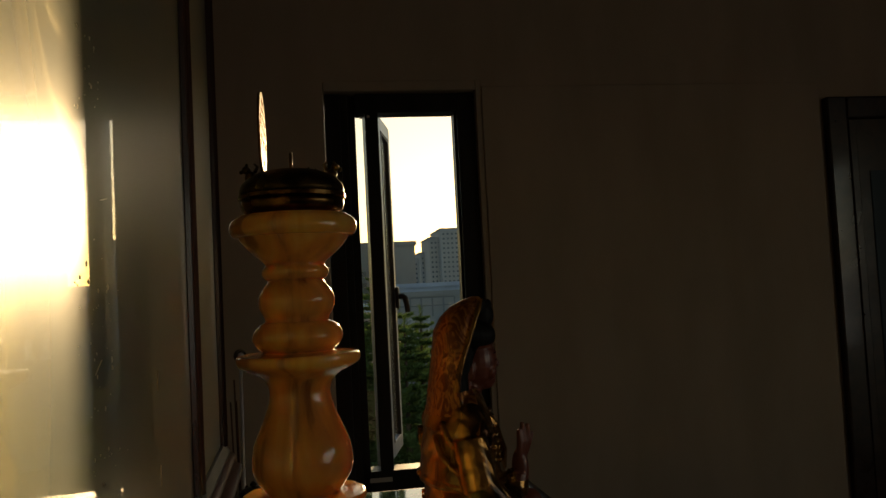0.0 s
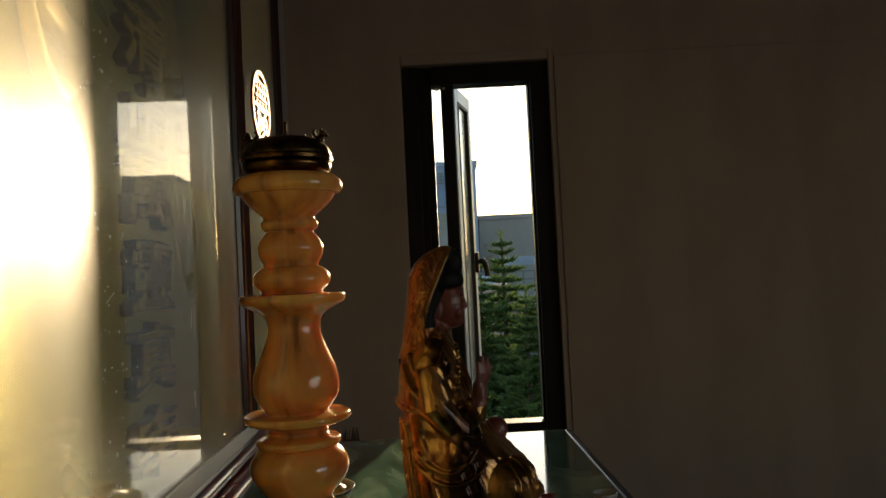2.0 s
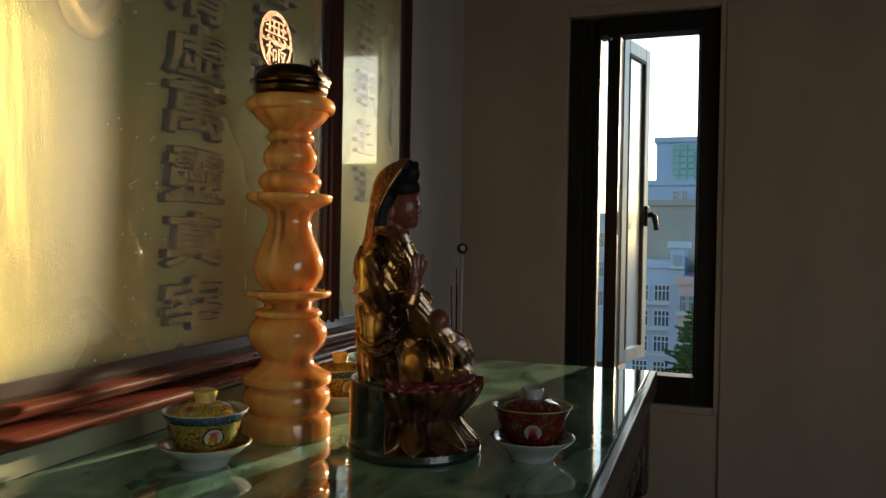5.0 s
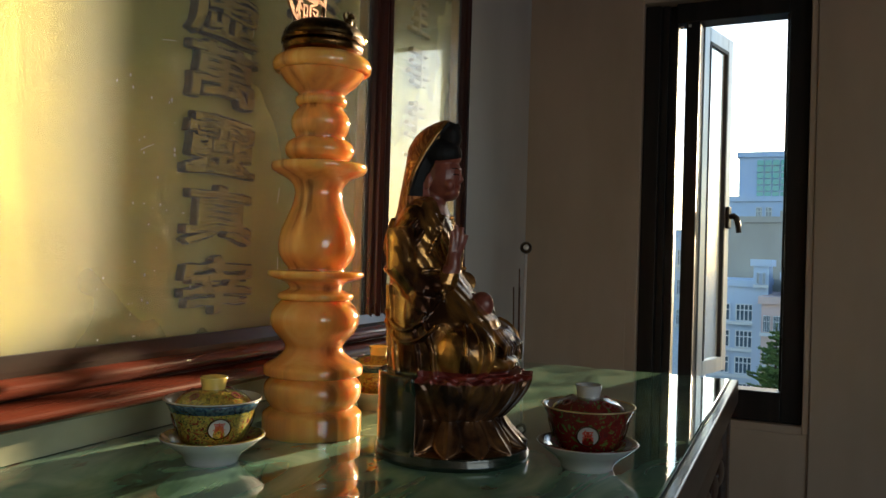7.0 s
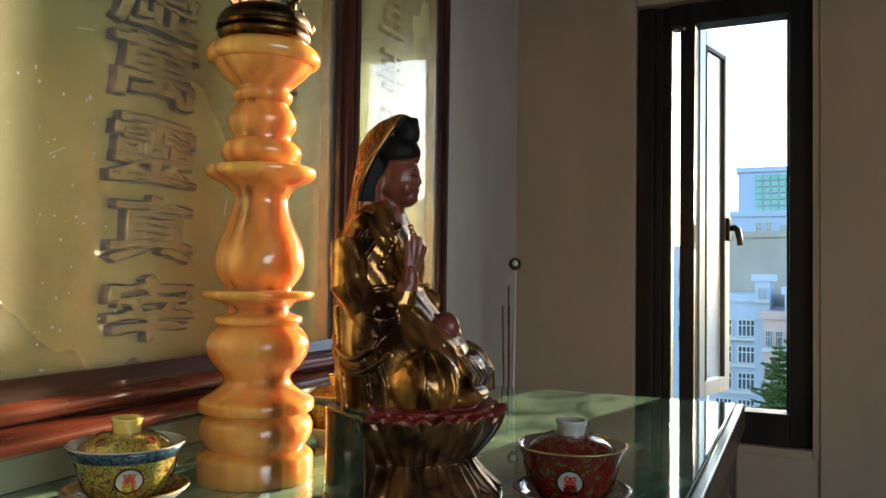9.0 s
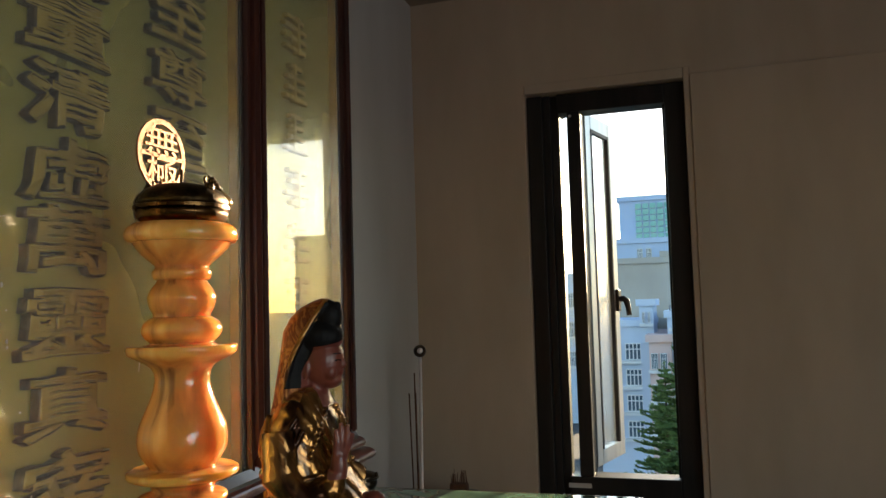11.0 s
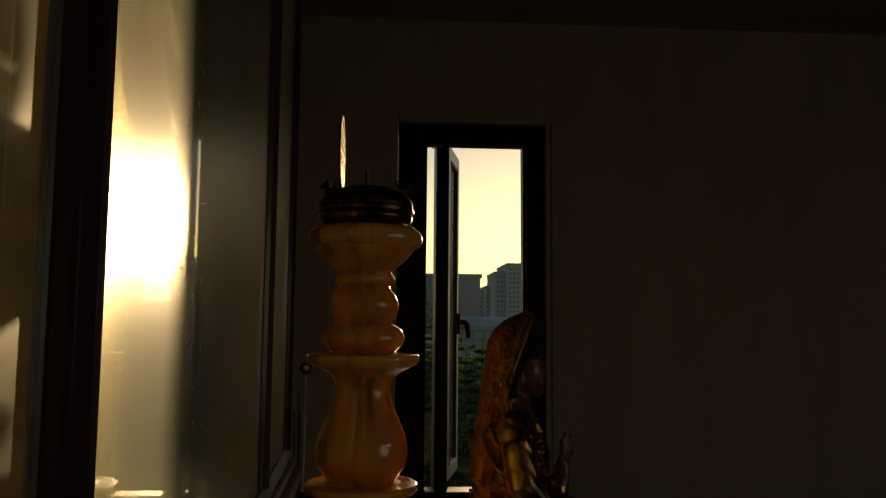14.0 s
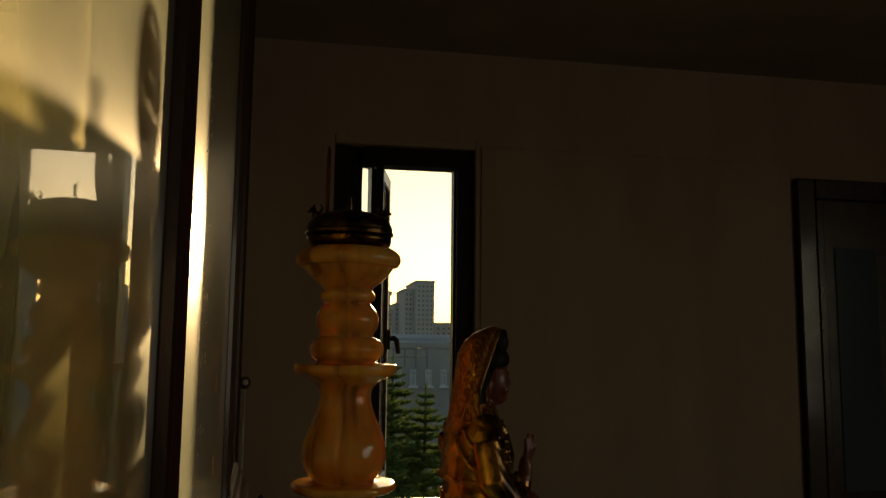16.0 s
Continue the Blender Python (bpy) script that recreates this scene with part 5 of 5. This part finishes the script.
def arches(t, d):
    for k in range(6):
        az = 0.1 + 0.62 * k
        w = (across(az + 0.2, d) - across(az - 0.2, d)) / 2
        zc, zb = level(-2.0, d), level(-3.2, d)
        bm = bmesh.new()
        ring = [(across(az, d) + w * math.cos(a), zc + w * math.sin(a)) for a in np.linspace(0, math.pi, 13)] + [(across(az, d) - w, zb), (across(az, d) + w, zb)]
        front = [bm.verts.new((x, d - 0.05, z)) for x, z in ring]
        back = [bm.verts.new((x, d + 0.05, z)) for x, z in ring]
        bm.faces.new(front)
        for i in range(len(ring)):
            j = (i + 1) % len(ring)
            bm.faces.new((front[i], back[i], back[j], front[j]))
        part("arched_opening", bm, B_DARK, t)


building("low white building with an open roof rail", -2.4, 3.6, -1.2, 42, B_WHITE, 10, windows=((3, 1, -2.2, -0.4, -1.9, -1.4, 0.6, 0.8),), extra=rail)
building("pinkish low wall with dark arches", -0.3, 3.6, -1.75, 39, B_PINK, 2.4, extra=arches)
building("long low building with a white roof edge", 3.5, 14, 0.38, 66, B_WHITE, 12)
building("grey concrete workshop with small windows", 3.8, 16, -0.27, 58, B_GREY, 7, windows=((10, 1, 4.2, 15.0, -3.1, -1.7, 0.35, 0.75),))
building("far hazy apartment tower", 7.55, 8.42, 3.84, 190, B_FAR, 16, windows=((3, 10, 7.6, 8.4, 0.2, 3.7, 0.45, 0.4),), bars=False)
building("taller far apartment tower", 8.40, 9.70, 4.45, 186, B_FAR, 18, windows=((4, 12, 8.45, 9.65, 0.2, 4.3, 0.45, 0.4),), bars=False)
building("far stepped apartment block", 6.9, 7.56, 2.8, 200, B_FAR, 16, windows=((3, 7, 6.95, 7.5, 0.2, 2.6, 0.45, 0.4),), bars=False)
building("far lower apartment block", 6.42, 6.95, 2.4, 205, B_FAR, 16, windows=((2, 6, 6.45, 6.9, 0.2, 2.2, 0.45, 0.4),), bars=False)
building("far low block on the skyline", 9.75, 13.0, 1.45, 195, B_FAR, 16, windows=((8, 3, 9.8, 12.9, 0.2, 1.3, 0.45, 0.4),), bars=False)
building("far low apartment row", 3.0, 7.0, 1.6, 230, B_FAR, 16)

building("tall shaded concrete block against the light", 14.6, 18.65, 7.27, 60, B_GREY, 12)
building("lower shaded concrete wing", 18.65, 24.0, 5.4, 61, B_GREY, 10)


def curtain_wall(t, d):
    cols, rows_ = 5, 6
    x0, x1, z0, z1 = across(-4.34, d), across(-1.9, d), level(4.25, d), level(6.78, d)
    cw, ch = (x1 - x0) / cols, (z1 - z0) / rows_
    pane = mesh_of("glass_panel", box((0.05, -0.14, 0.05), (cw - 0.05, 0, ch - 0.05)), B_GREEN)
    for i in range(cols):
        for j in range(rows_):
            p = new("glass_panel", pane)
            p.parent = t
            p.location = (x0 + i * cw, d, z0 + j * ch)


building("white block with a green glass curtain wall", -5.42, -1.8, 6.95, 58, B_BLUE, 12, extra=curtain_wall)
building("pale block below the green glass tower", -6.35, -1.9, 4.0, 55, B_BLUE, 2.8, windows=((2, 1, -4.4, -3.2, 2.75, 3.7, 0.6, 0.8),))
building("plain tan side wall of a block", -6.25, -1.9, 2.6, 51, B_TAN, 3.8)
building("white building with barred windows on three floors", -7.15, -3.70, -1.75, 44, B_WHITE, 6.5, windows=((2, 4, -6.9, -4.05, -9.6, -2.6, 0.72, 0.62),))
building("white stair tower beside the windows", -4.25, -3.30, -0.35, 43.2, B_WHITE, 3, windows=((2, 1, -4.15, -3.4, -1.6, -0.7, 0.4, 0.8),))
building("pale pink tiled building", -3.68, -2.2, -2.85, 41, B_PINK, 8, windows=((2, 3, -3.65, -2.4, -9.4, -3.1, 0.66, 0.5),))
building("white low block at the street corner", -11.0, -7.4, 1.8, 70, B_WHITE, 10, windows=((3, 3, -10.5, -7.6, -5, 1.2, 0.5, 0.5),))


def pine_mesh():
    """Crown of a tiered conifer: whorls of drooping boughs set with short needle tufts. Unit height."""
    rng = np.random.RandomState(3)
    verts, faces = [], []

    def blade(p, way, length, width):
        side = np.cross(way, rng.normal(size=3))
        side /= np.linalg.norm(side) + 1e-9
        k = len(verts)
        verts.extend([p - side * width, p + side * width, p + way * length + side * width * 0.3, p + way * length - side * width * 0.3])
        faces.append((k, k + 1, k + 2, k + 3))

    z = 0.10
    while z < 0.985:
        reach = 0.34 * (1 - z) ** 0.88 + 0.012
        n = 7 if z < 0.8 else 5
        turn = rng.uniform(0, 6.28)
        for b in range(n):
            a = turn + 2 * np.pi * b / n + rng.normal(0, 0.12)
            r = reach * rng.uniform(0.55, 1.18)
            lift = rng.uniform(-0.14, 0.22)
            steps = max(5, int(r / 0.0075))
            for s in range(steps):
                u = (s + 0.5) / steps
                p = np.array([np.cos(a) * r * u, np.sin(a) * r * u, z + r * ((0.10 + lift) * u - 0.28 * u * u + 0.30 * u ** 3)])
                wide = 0.028 * (1 - 0.55 * u) * min(1.0, reach / 0.06)
                for _ in range(10):
                    side = np.array([-np.sin(a), np.cos(a), 0]) * rng.choice([-1, 1])
                    way = side * rng.uniform(0.3, 1) + np.array([np.cos(a), np.sin(a), 0]) * rng.uniform(0.1, 0.8) + np.array([0, 0, rng.uniform(0.05, 0.6)])
                    way /= np.linalg.norm(way)
                    blade(p + rng.normal(0, 0.002, 3), way, wide * rng.uniform(0.6, 1.25), 0.0034)
        z += 0.024 + 0.018 * (1 - z)
    for _ in range(30):
        blade(np.array([0, 0, rng.uniform(0.95, 1.0)]), np.array([rng.normal(0, 0.4), rng.normal(0, 0.4), 0.8]), 0.02, 0.0016)
    me = bpy.data.meshes.new("crown")
    me.from_pydata([tuple(v) for v in verts], [], faces)
    me.materials.append(LEAF)
    return me


def pine(az, top_el, d, foot_z, turn):
    h = level(top_el, d) - foot_z
    t = thing("pine_tree", "tiered dark green conifer with drooping boughs", "tree", (across(az, d), d, foot_z), group="conifers outside the window", turn=turn)
    part("trunk", tube([(0, 0, 0), (0.01, 0, 0.5 * h), (0, 0, 0.985 * h)], [0.017 * h, 0.011 * h, 0.002 * h], 10), BARK, t, smooth=True)
    c = new("crown", CROWN)
    c.parent = t
    c.scale = (h, h, h)
    return t


CROWN = pine_mesh()
for az, top_el, d, turn in ((3.50, 2.42, 26, 10), (6.25, -1.05, 24, 80), (5.0, -1.75, 21, 150), (-0.42, -0.55, 27, 40), (1.85, -0.75, 24, 200), (8.6, -3.0, 23, 120), (-2.55, -4.3, 30, 300)):
    pine(az, top_el, d, GROUND_Z, turn)
